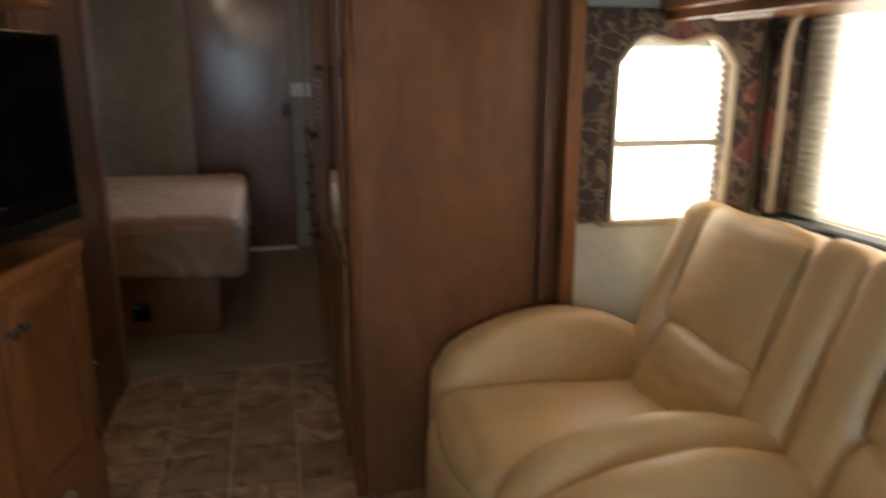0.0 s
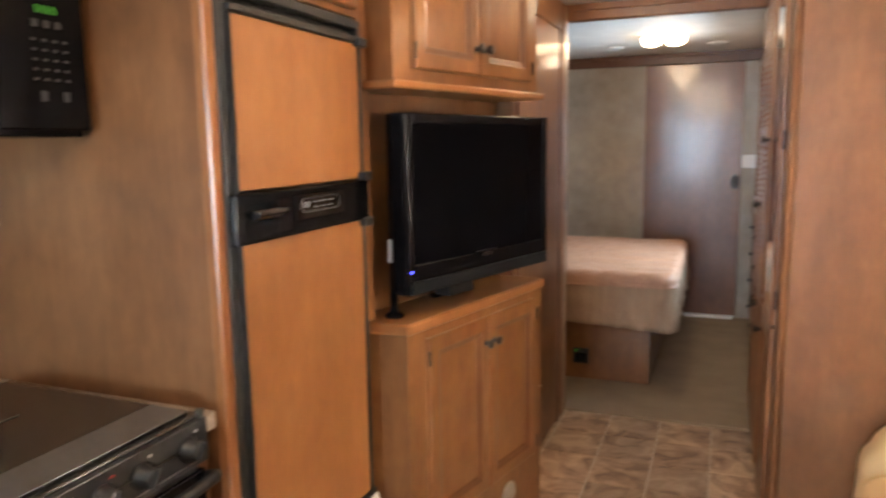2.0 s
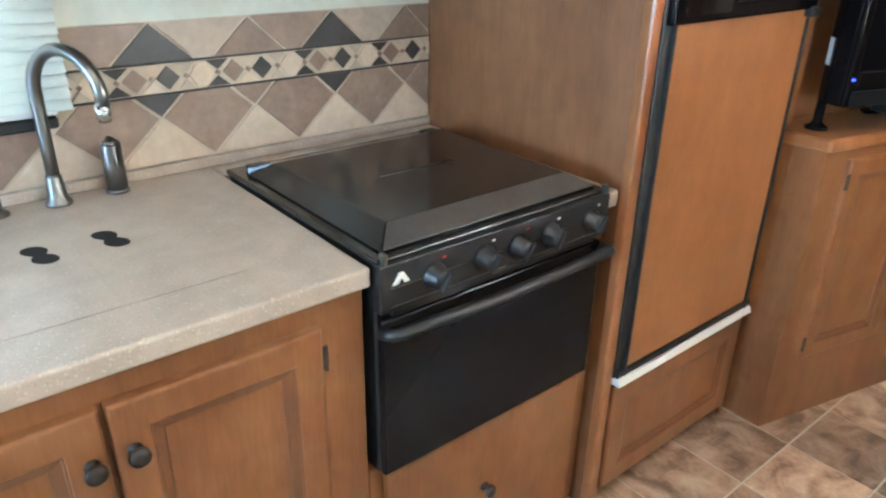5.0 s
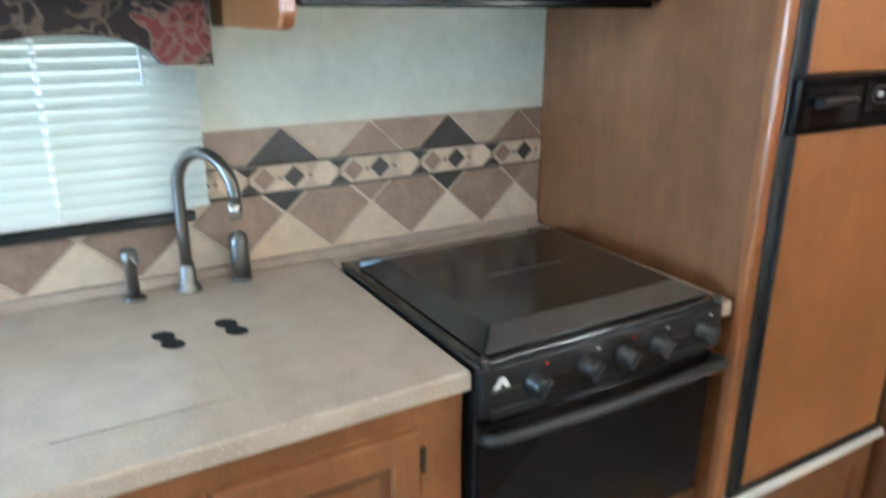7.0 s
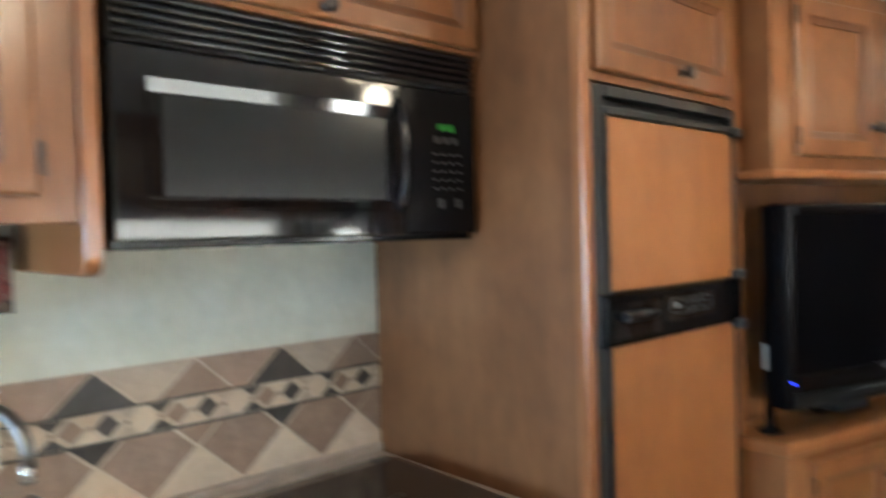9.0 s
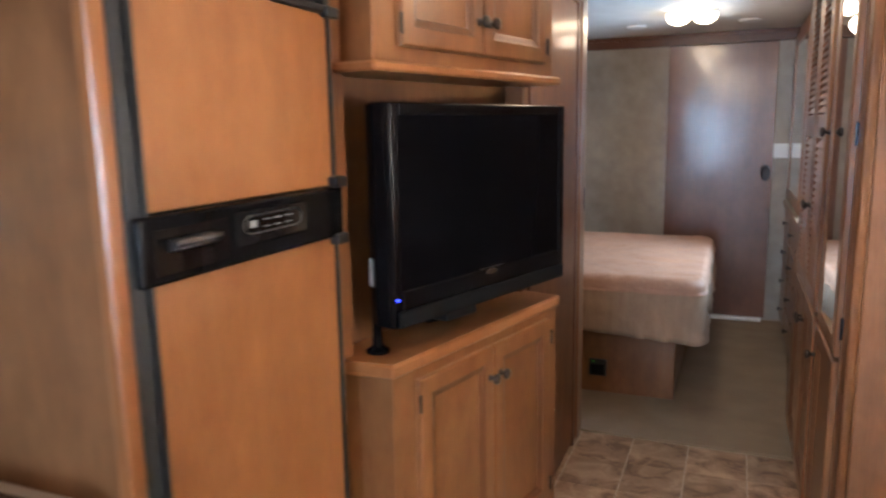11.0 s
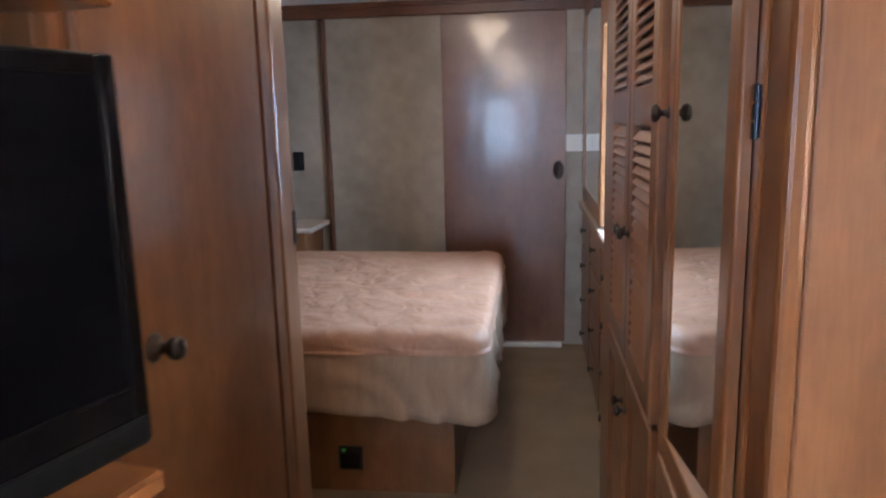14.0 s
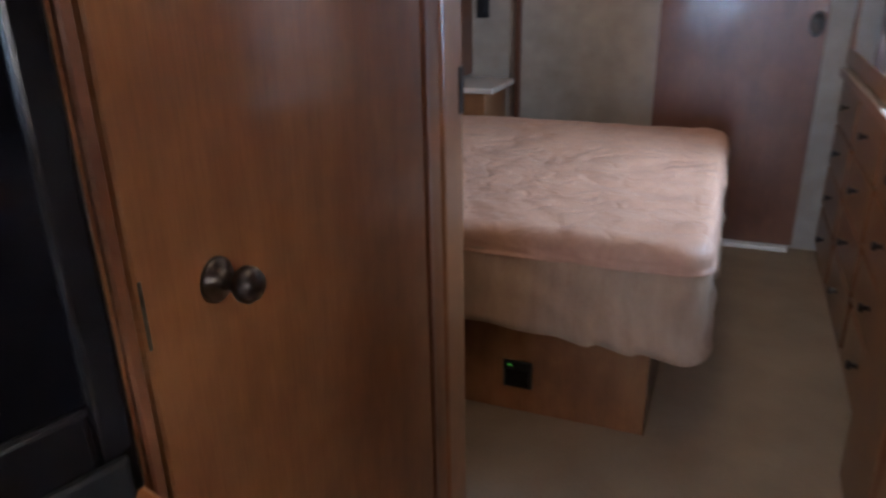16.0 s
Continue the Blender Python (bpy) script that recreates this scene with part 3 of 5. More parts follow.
# bathroom side: flush veneer door in a wooden partition
structure("wall_bath_front", boxes([(-0.575, -0.518, 2.60, 2.693, 0, CEIL), (-0.575, -0.518, 3.453, 3.56, 0, CEIL), (-0.575, -0.518, 2.693, 3.453, 2.03, CEIL)], 0.003), WOOD_DOOR, "brown veneer bathroom partition")
structure("trim_jamb", boxes([(-0.60, -0.511, 3.54, 3.662, 0, CEIL)], 0.012, 3), WOOD, "rounded brown wooden door post")
structure("trim_bath_stop", boxes([(-0.535, -0.510, 2.672, 2.690, 0, 2.03), (-0.535, -0.510, 3.456, 3.474, 0, 2.03)], 0.003), WOOD_DARK, "thin dark door stops")
bath = tagged(part("door_1", box(-0.558, -0.514, 2.701, 3.446, 0.02, 2.022, 0.003), WOOD_DOOR), "closed flat brown veneer bathroom door", "door", kind="structure")
part("door_handle", shape(lathe([(0.028, 0), (0.028, 0.004), (0.024, 0.008), (0.012, 0.012), (0.010, 0.026), (0.015, 0.032), (0.022, 0.041), (0.0225, 0.050), (0.017, 0.059), (0, 0.062)], "x", 28), pose(-0.514, 2.820, 1.066)), BRONZE, bath, "dark bronze round knob", True)
part("latch", box(-0.523, -0.512, 2.7035, 2.708, 1.03, 1.11, 0.001), BRONZE, bath)
tagged(part("strike_plate", boxes([(-0.516, -0.5075, 3.632, 3.655, 1.115, 1.215)], 0.002), BRONZE), "dark metal strike plate on the door post", "strike plate")

# living-room partition that ends the wardrobe
structure("wall_wardrobe_end", boxes([(0.4755, 1.16, 2.405, 2.44, 0, CEIL)], 0.004, 2), WOOD_PANEL, "tall glossy brown veneer panel")
structure("trim_wardrobe_corner", boxes([(0.447, 0.475, 2.400, 2.478, 0, CEIL)], 0.009, 3), WOOD_DOOR, "rounded red-brown corner post")
structure("trim_slide", box(1.145, 1.200, 2.33, 2.50, 0, CEIL, 0.006, seg=2), WOOD_DOOR, "brown wooden slide-out flange")
# The strip's dark colour stands in for the flange's shaded side.
structure("trim_slide_seal", box(1.085, 1.1445, 2.372, 2.4045, 0, CEIL, 0.004, seg=2), WOOD_DARK, "dark strip for the shaded side of the slide-out flange")
structure("wall_rear_side", box(1.02, 1.09, 2.45, 4.25, 0, CEIL, 0), WOOD_DARK, "wall behind the wardrobe")


# ---------------------------------------------------------------- windows
def pleated_shade(name, along, a0, a1, z0, z1, d, mat, parent, pitch=0.026, depth=0.016):
    """A pleated blind: folds across its height, thin cloth with two sides."""
    bm = bmesh.new()
    k = max(2, int((z1 - z0) / pitch))
    rows = []
    for i in range(2 * k + 1):
        z = z1 - (z1 - z0) * i / (2 * k)
        dd = d + (depth if i % 2 else 0)
        rows.append([bm.verts.new((a, dd, z) if along == "x" else (dd, a, z)) for a in (a0, a1)])
    for p, q in zip(rows, rows[1:]):
        bm.faces.new((p[0], p[1], q[1], q[0]))
    return part(name, bm, mat, parent)


def lambrequin(thing_ob, a0, a1, z0, z1, leg, head, d0, d1, along, arch=0.05, cream=True):
    """An upholstered surround: a shaped head and two legs, with a cream inner lip."""
    n = 24
    inner = []
    for i in range(n + 1):
        f = i / n
        a = a0 + leg + (a1 - a0 - 2 * leg) * f
        edge = min(f, 1 - f)
        corner = 0.085 * max(0, 1 - edge / 0.2) ** 2
        inner.append((a, z1 - head - corner - 0.011 * math.cos(4 * math.pi * f) * (1 if edge > 0.1 else edge / 0.1)))
    outline = [(a0, z0), (a0, z1), (a1, z1), (a1, z0), (a1 - leg, z0)] + inner[::-1] + [(a0 + leg, z0)]
    axis = "y" if along == "x" else "x"
    part("surround", prism(outline, axis, d0, d1), FLORAL, thing_ob, "dark floral fabric surround")
    if cream:
        lip = [(a0 + leg, z0)] + inner + [(a1 - leg, z0)]
        pts = [((a, d0 - 0.002 if axis == "y" else d0, z) if along == "x" else (d0, a, z)) for a, z in lip]
        part("piping", tube(pts, 0.011, 8), CREAM, thing_ob, "cream padded piping", True)


w_end = tagged(thing("window_1", "bright window with raised pleated shade in a floral fabric surround", "window", (0, 0, 0)), kind="structure")
part("window_frame", boxes([(1.340, 1.366, 2.535, 2.568, 0.95, 1.55), (1.764, 1.790, 2.535, 2.568, 0.95, 1.55), (1.366, 1.764, 2.535, 2.568, 0.94, 0.965), (1.366, 1.764, 2.535, 2.568, 1.535, 1.56), (1.358, 1.802, 2.456, 2.471, 1.203, 1.230)], 0.002), CREAM, w_end)
pane = part("pane", box(1.366, 1.764, 2.552, 2.557, 0.965, 1.535, 0), GLASS, w_end)
pane.visible_shadow = False
part("window_sill", box(1.34, 1.86, 2.44, 2.50, 0.925, 0.95, 0.006), CREAM, w_end)
lambrequin(w_end, 1.245, 1.915, 0.95, 1.668, 0.113, 0.10, 2.415, 2.494, "x")
pleated_shade("shade", "x", 1.358, 1.80, 0.962, 1.545, 2.475, SHADE, w_end)

w_side = tagged(thing("window_2", "wide bright window with pleated shade and floral fabric surround", "window"), kind="structure")
part("window_frame", boxes([(2.04, 2.07, 0.82, 0.845, 0.97, 1.66), (2.04, 2.07, 2.165, 2.19, 0.97, 1.66), (2.04, 2.07, 0.845, 2.165, 0.97, 0.99), (2.04, 2.07, 0.845, 2.165, 1.64, 1.66), (2.045, 2.065, 1.54, 1.56, 0.99, 1.64)], 0.002), CREAM, w_side)
pane = part("pane", box(2.052, 2.057, 0.845, 2.165, 0.99, 1.64, 0), GLASS, w_side)
pane.visible_shadow = False
part("window_sill", box(1.95, 2.02, 0.74, 2.40, 0.945, 0.97, 0.006), BLACK_MATT, w_side)
part("surround", boxes([(1.93, 2.018, 2.32, 2.414, 0.97, 1.72), (1.93, 2.018, 0.70, 0.81, 0.97, 1.72), (1.93, 2.018, 0.81, 2.32, 1.665, 1.72)], 0.012, 2), FLORAL, w_side, "dark floral fabric surround")
part("piping", tube([(1.93, 2.318, 0.975), (1.93, 2.318, 1.56), (1.93, 2.30, 1.63), (1.93, 2.25, 1.66)], 0.012, 8), CREAM, w_side, "cream padded piping", True)
pleated_shade("shade", "y", 0.85, 2.305, 0.985, 1.655, 2.000, SHADE, w_side)

w_kit = tagged(thing("window_3", "kitchen window with white slatted blind under a dark floral valance", "window"), kind="structure")
part("window_frame", boxes([(-1.47, -1.44, -0.86, -0.835, 1.09, 1.50), (-1.47, -1.44, 0.045, 0.070, 1.09, 1.50), (-1.47, -1.44, -0.835, 0.045, 1.09, 1.105), (-1.47, -1.44, -0.835, 0.045, 1.485, 1.50)], 0.002), WHITE, w_kit)
pane = part("pane", box(-1.462, -1.457, -0.835, 0.045, 1.105, 1.485, 0), GLASS, w_kit)
pane.visible_shadow = False
part("window_sill", box(-1.425, -1.392, -0.90, 0.098, 1.064, 1.087, 0.004), BLACK_MATT, w_kit, "black sill bar")


def blind_slat(length, holes):
    """A crowned slat with a cord hole at each place given along it."""
    def band(u0, u1, a, b):
        row = [u0 + (u1 - u0) * k / 4 for k in range(5)]
        crown = [(u, 0.0028 * (1 - (u / 0.0135) ** 2)) for u in row]
        return prism(crown + [(u, z - 0.0007) for u, z in crown[::-1]], "y", a, b)

    spans, last = [], -length / 2
    for h in sorted(holes):
        spans += [(-0.0135, 0.0135, last, h - 0.004), (-0.0135, -0.0035, h - 0.004, h + 0.004), (0.0035, 0.0135, h - 0.004, h + 0.004)]
        last = h + 0.004
    spans.append((-0.0135, 0.0135, last, length / 2))
    out = bmesh.new()
    for row in spans:
        piece = band(*row)
        me = bpy.data.meshes.new("tmp")
        piece.to_mesh(me)
        piece.free()
        out.from_mesh(me)
        bpy.data.meshes.remove(me)
    return shape(out, pose(0, 0, 0, 0, 52, 0))


SLAT = mesh_of("slat", blind_slat(0.95, (0.185, -0.355)), BLIND)
for k in range(17):
    part("slat", SLAT, BLIND, w_kit, "", False, (-1.405, -0.345, 1.107 + 0.0242 * k))
part("bottom_rail", box(-1.418, -1.395, -0.85, 0.10, 1.089, 1.100, 0.003), WHITE, w_kit)
for yy in (-0.16, -0.70):
    part("cord", tube([(-1.392, yy, 1.10), (-1.392, yy, 1.49)], 0.0022, 6), WHITE, w_kit)
part("wand", tube([(-1.385, 0.02, 1.49), (-1.383, 0.025, 1.36)], 0.004, 6), WHITE, w_kit)
valance = []
for k in range(61):
    y = -0.90 + 1.045 * k / 60
    d = 0.052 - y
    lift = math.sin(math.pi * ((d % 0.46) / 0.46) ** 0.62) ** 0.8 if d > 0 else 0.0
    valance.append((y, 1.397 + 0.058 * lift))
part("valance", prism([(-0.90, 1.535)] + valance + [(0.145, 1.535)], "x", -1.385, -1.30), FLORAL, w_kit, "dark floral fabric valance")

part("valance_roll", tube([(-1.300, -0.90, 1.524), (-1.300, 0.145, 1.524)], 0.011, 10), FLORAL, w_kit, "padded roll along the valance", True)

w_front = tagged(thing("window_4", "large front window", "window"), kind="structure")
part("window_frame", boxes([(-1.36, -1.33, -3.19, -3.13, 0.60, 1.90), (0.03, 0.06, -3.19, -3.13, 0.60, 1.90), (-1.33, 0.03, -3.19, -3.13, 0.60, 0.63), (-1.33, 0.03, -3.19, -3.13, 1.87, 1.90), (-0.665, -0.635, -3.18, -3.14, 0.63, 1.87)], 0.002), BLACK_MATT, w_front)
pane = part("pane", box(-1.33, 0.03, -3.165, -3.160, 0.63, 1.87, 0), GLASS, w_front)
pane.visible_shadow = False

w_bed = tagged(thing("window_5", "bedroom side window above the dresser", "window"), kind="structure")
part("window_frame", boxes([(1.03, 1.08, 4.32, 4.35, 1.08, 1.75), (1.03, 1.08, 4.85, 4.88, 1.08, 1.75), (1.03, 1.08, 4.35, 4.85, 1.08, 1.11), (1.03, 1.08, 4.35, 4.85, 1.72, 1.75)], 0.002), WHITE, w_bed)
pane = part("pane", box(1.052, 1.057, 4.35, 4.85, 1.11, 1.72, 0), GLASS, w_bed)
pane.visible_shadow = False


# ---------------------------------------------------------------- lamps
def ceiling_lamp(at, turn, watts):
    lamp = thing("ceiling_lamp", "lit twin-dome ceiling lamp with warm glass", "ceiling lamp", at, turn, "twin-dome ceiling lamps")
    part("base", box(-0.15, 0.15, -0.055, 0.055, -0.018, -0.001, 0.006, seg=2), WHITE, lamp)
    for x in (-0.075, 0.075):
        part("shade", shape(lathe([(0.064, 0.018), (0.070, 0.026), (0.068, 0.044), (0.050, 0.064), (0.022, 0.075), (0, 0.077)], "-z", 24), pose(x, 0, 0)), LAMP_GLASS, lamp, "glowing frosted glass dome", True)
    bulb = new("lamp_glow", bpy.data.lights.new("lamp_glow", "POINT"))
    bulb.data.energy, bulb.data.shadow_soft_size, bulb.data.color = watts, 0.05, (1.0, 0.81, 0.58)
    bulb.location = (at[0], at[1], at[2] - 0.13)
    return lamp


ceiling_lamp((-0.14, 4.95, CEIL), 0, 2.6)
ceiling_lamp((-0.16, 3.02, CEIL), 90, 1.6)
ceiling_lamp((0.02, 1.52, CEIL), 90, 6)
ceiling_lamp((-0.12, 0.20, CEIL), 90, 5.5)
ceiling_lamp((0.30, -0.90, CEIL), 90, 8)


# ---------------------------------------------------------------- kitchen
# fitted worktop with a low upstand
wt = thing("worktop", "speckled beige kitchen worktop with upstand", "worktop", (0, 0, 0.90))
part("slab", box(-1.425, -0.745, -2.4, 0.398, -0.018, 0.02, 0.006, seg=3), COUNTER, wt)
part("rear_strip", box(-1.425, -1.335, 0.3985, 1.048, -0.018, 0.02, 0.003, seg=2), COUNTER, wt)
part("end_strip", box(-1.3345, -0.735, 1.008, 1.048, -0.018, 0.02, 0.006, seg=3), COUNTER, wt)
part("upstand", box(-1.425, -1.408, -2.4, 1.048, 0.0202, 0.044, 0.003, seg=2), COUNTER, wt)


def sink_cover():
    """Two worktop-coloured lids over the sink, each with a finger slot drawn in black."""
    lid = thing("sink_cover", "speckled beige lids covering the sink", "sink cover", (0, 0, 0.9205))
    for y0, y1 in ((0.033, 0.235), (-0.235, 0.029)):
        part("lid", box(-1.27, -0.86, y0, y1, 0.0, 0.0005, 0), COUNTER, lid)
    for y in (0.090, -0.026):
        pts = []
        for i in range(28):
            a = 2 * math.pi * i / 28
            r = 0.026 + 0.016 * math.cos(2 * a)
            pts.append((-1.124 + 1.08 * r * math.cos(a), y + r * 1.10 * math.sin(a) + 0.22 * r * math.cos(a)))
        # Thin black plate on an uncut lid; its colour is the slot's inner shade.
        part("finger_slot", prism(pts, "z", 0.0006, 0.0011), SLOT_SHADE, lid, "finger slot drawn as a black shape for its shaded inside")
    return lid


sink_cover()


def faucet():
    f = thing("kitchen_faucet", "brushed steel gooseneck kitchen faucet", "faucet", (-1.365, 0.062, 0.92), 0)
    part("base", lathe([(0.026, 0), (0.026, 0.007), (0.021, 0.011), (0.0175, 0.022), (0.016, 0.055), (0.014, 0.062)], "z", 28), STEEL, f, "", True)
    pts = [(0, 0, 0.05), (0, 0, 0.12), (0, 0, 0.20)]
    for i in range(1, 15):
        a = math.pi * 0.95 * i / 14
        pts.append((0.075 * (1 - math.cos(a)), 0.040 * (1 - math.cos(a)), 0.225 + 0.085 * math.sin(a)))
    e = Vector(pts[-1])
    pts.append(tuple(e + Vector((-0.004, 0, -0.02))))
    part("spout", tube(pts, 0.0125, 14), STEEL, f, "", True)
    part("tip", tube([pts[-1], tuple(Vector(pts[-1]) + Vector((-0.004, 0, -0.030)))], [0.0145, 0.0135], 16), CHROME, f, "", True)
    s = thing("side_spray", "brushed steel side spray", "spray", (-1.37, 0.178, 0.92))
    part("collar", lathe([(0.024, 0), (0.024, 0.006), (0.02, 0.01)], "z"), STEEL, s, "", True)
    part("body", lathe([(0.0215, 0.008), (0.021, 0.06), (0.0205, 0.100), (0.0195, 0.104)], "z", 28), STEEL, s, "", True)
    part("head", lathe([(0.0175, 0.103), (0.0175, 0.108), (0.010, 0.113), (0.006, 0.118), (0, 0.119)], "z", 24), STEEL, s, "", True)
    d = thing("soap_dispenser", "brushed steel soap dispenser pump", "soap dispenser", (-1.365, -0.049, 0.92))
    part("collar", lathe([(0.023, 0), (0.023, 0.005), (0.014, 0.012)], "z"), STEEL, d, "", True)
    part("body", lathe([(0.0125, 0.01), (0.0125, 0.075), (0.014, 0.08), (0.0175, 0.085), (0.0175, 0.105), (0.012, 0.112), (0, 0.113)], "z"), STEEL, d, "", True)
    part("nozzle", tube([(0, 0, 0.098), (0.03, 0.005, 0.1), (0.045, 0.008, 0.094)], 0.005, 8), STEEL, d, "", True)


faucet()


def base_cabinet(y0, y1, doors, label):
    """A floor unit under the worktop; its own x runs along the wall, its front looks at the aisle."""
    w = y1 - y0
    c = thing("base_cabinet", label, "cabinet", (-0.765, y0, 0), 90, "kitchen base cabinets")
    part("body", box(0, w, 0.022, 0.62, 0.09, 0.880, 0.001), WOOD, c)
    part("face_frame", box(0, w, 0, 0.0215, 0.09, 0.880, 0.002), WOOD, c)
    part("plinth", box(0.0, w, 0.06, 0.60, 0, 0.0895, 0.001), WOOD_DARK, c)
    for x0, x1, knob, hinge in doors:
        panel_door(c, x0, x1, 0.13, 0.836, 0.0, 0.02, 0.055, (knob, 0.752), [(hinge, 0.78), (hinge, 0.2)])
    return c


base_cabinet(-0.40, 0.392, [(0.03, 0.348, 0.325, 0.028), (0.357, 0.70, 0.384, 0.702)], "cherry-wood sink cabinet with two framed doors")
base_cabinet(-1.30, -0.402, [(0.03, 0.44, 0.41, 0.028), (0.455, 0.865, 0.485, 0.867)], "cherry-wood base cabinet with two framed doors")
base_cabinet(-2.38, -1.302, [(0.05, 0.52, 0.49, 0.048), (0.535, 1.01, 0.565, 1.012)], "cherry-wood base cabinet with two framed doors")


def stove():
    """Black gas range with a fold-down glass-like lid; its own axes as for the cabinets."""
    s = thing("gas_range", "black drop-in gas range with closed lid", "stove", (-0.735, 0.402, 0), 90)
    w = 0.60
    part("body", box(0.004, w - 0.004, 0.012, 0.59, 0.468, 0.928, 0.003), BLACK, s)
    part("rim", boxes([(0.0, w, 0.0, 0.60, 0.922, 0.934)], 0.004, 2), ENAMEL, s)
    outline = [(0.020, 0.9345), (0.020, 0.939), (0.070, 0.964), (0.490, 0.964), (0.535, 0.950), (0.535, 0.9345)]
    lid = prism(outline, "x", 0.022, w - 0.016)
    for v in lid.verts:
        if v.co.z > 0.958:
            v.co.x += 0.048 if v.co.x < w / 2 else -0.048
    bmesh.ops.bevel(lid, geom=lid.edges[:], offset=0.003, segments=2, profile=0.5, affect="EDGES")
    lid_ob = part("lid", lid, ENAMEL, s)
    part("crease", box(0.20, 0.40, 0.275, 0.2785, 0.960, 0.9652, 0), STEEL, lid_ob, "thin shiny crease")
    bm = prism([(0.0185, 0.9392), (0.0170, 0.9410), (0.0665, 0.9660), (0.0680, 0.9640)], "x", 0.028, w - 0.022)
    for v in bm.verts:
        if v.co.z > 0.955:
            v.co.x += 0.044 if v.co.x < w / 2 else -0.044
    part("front_trim", bm, SATIN, lid_ob, "satin grey sloping front edge")
    for x in (0.055, w - 0.055):
        part("lid_hinge", box(x - 0.022, x + 0.022, 0.536, 0.566, 0.9345, 0.948, 0.003, seg=2), BLACK, lid_ob)
    panel = part("control_panel", box(0.0, w, -0.012, 0.012, 0.832, 0.926, 0.003, seg=2), BLACK, s)
    part("stripe", boxes([(0.02, w - 0.02, -0.0135, -0.012, 0.879, 0.8815), (0.02, w - 0.02, -0.0135, -0.012, 0.843, 0.845)], 0), STEEL, panel)
    part("emblem", prism([(0.024, 0.886), (0.038, 0.906), (0.047, 0.906), (0.060, 0.886), (0.048, 0.886), (0.043, 0.896), (0.036, 0.886)], "y", -0.0145, -0.012), WHITE, panel, "white emblem")
    for x, red in ((0.115, 1), (0.235, 0), (0.325, 1), (0.415, 0), (0.54, 0)):
        k = part("knob", shape(lathe([(0.026, 0), (0.026, 0.005), (0.021, 0.009), (0.019, 0.028), (0.016, 0.031), (0, 0.032)], "-y", 20), pose(x, -0.012, 0.878)), BLACK, panel, "", True)
        part("grip", shape(box(-0.005, 0.005, -0.040, -0.028, -0.019, 0.019, 0.002), pose(x, -0.012, 0.878, 0, 35, 0)), BLACK, k)
        part("mark", box(x + 0.020, x + 0.027, -0.0135, -0.012, 0.906, 0.910, 0), RED if red else WHITE, panel)
    for x in (0.008, w - 0.016):
        part("clip", box(x, x + 0.008, -0.012, 0.004, 0.926, 0.946, 0.001), STEEL, s)
    part("vent_slot", box(0.03, w - 0.03, -0.004, 0.012, 0.818, 0.828, 0.001), BLACK_MATT, s)
    door = part("oven_door", box(0.006, w - 0.006, -0.006, 0.0115, 0.470, 0.815, 0.004, seg=2), TV_BLACK, s)
    hp = [(0.006, -0.006, 0.795), (0.008, -0.034, 0.803), (0.022, -0.043, 0.807)] + [(0.022 + (w - 0.044) * k / 8, -0.043 - 0.010 * math.sin(math.pi * k / 8), 0.807) for k in range(1, 8)] + [(w - 0.022, -0.043, 0.807), (w - 0.008, -0.034, 0.803), (w - 0.006, -0.006, 0.795)]
    part("handle", tube(hp, 0.0125, 12), BLACK_MATT, door, "black bar handle", True)
    return s


stove()
c = thing("stove_cabinet", "cherry-wood panel and frame under the stove", "cabinet", (-0.765, 0.394, 0), 90)
part("body", box(0, 0.654, 0.022, 0.60, 0.0, 0.464, 0.001), WOOD, c)
part("face_frame", box(0, 0.654, 0.0, 0.0215, 0.02, 0.464, 0.002), WOOD, c)
part("filler", box(0.608, 0.654, 0, 0.0215, 0.4645, 0.88, 0.002), WOOD, c)
d = part("door", box(0.03, 0.60, -0.018, -0.0005, 0.06, 0.448, 0.004, seg=2), WOOD, c)
part("handle", KNOB, BRONZE, d, "dark bronze knob", True, (0.30, -0.018, 0.268))

# tall cabinet that holds the refrigerator
structure("wall_fridge_side", boxes([(-1.425, -0.735, 1.052, 1.076, 0, CEIL)], 0.001), WOOD_PANEL, "tall brown veneer side panel")
structure("trim_fridge_edge", box(-0.735, -0.706, 1.046, 1.080, 0, CEIL, 0.006, seg=2), WOOD_EDGE, "pale rounded wooden edge of the tall panel")
fc = thing("fridge_cabinet", "cherry-wood housing with drawer front and top cupboard", "cabinet", (-0.722, 1.0805, 0), 90)
FW = 0.632
part("drawer_box", box(0.0, FW, 0.0, 0.70, 0.03, 0.399, 0.001), WOOD, fc)
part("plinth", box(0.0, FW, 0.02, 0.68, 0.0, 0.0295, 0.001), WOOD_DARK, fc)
part("cupboard", box(0.0, FW, 0.0, 0.70, 1.832, CEIL - 0.002, 0.001), WOOD, fc)
part("side", box(FW + 0.0005, FW + 0.024, 0.0, 0.70, 0, CEIL - 0.002, 0.002), WOOD, fc)
panel_door(fc, 0.012, FW - 0.012, 0.055, 0.385, 0.0, 0.018, 0.06)
panel_door(fc, 0.02, FW - 0.02, 1.852, 2.125, 0.0, 0.02, 0.05, (0.354, 1.884))


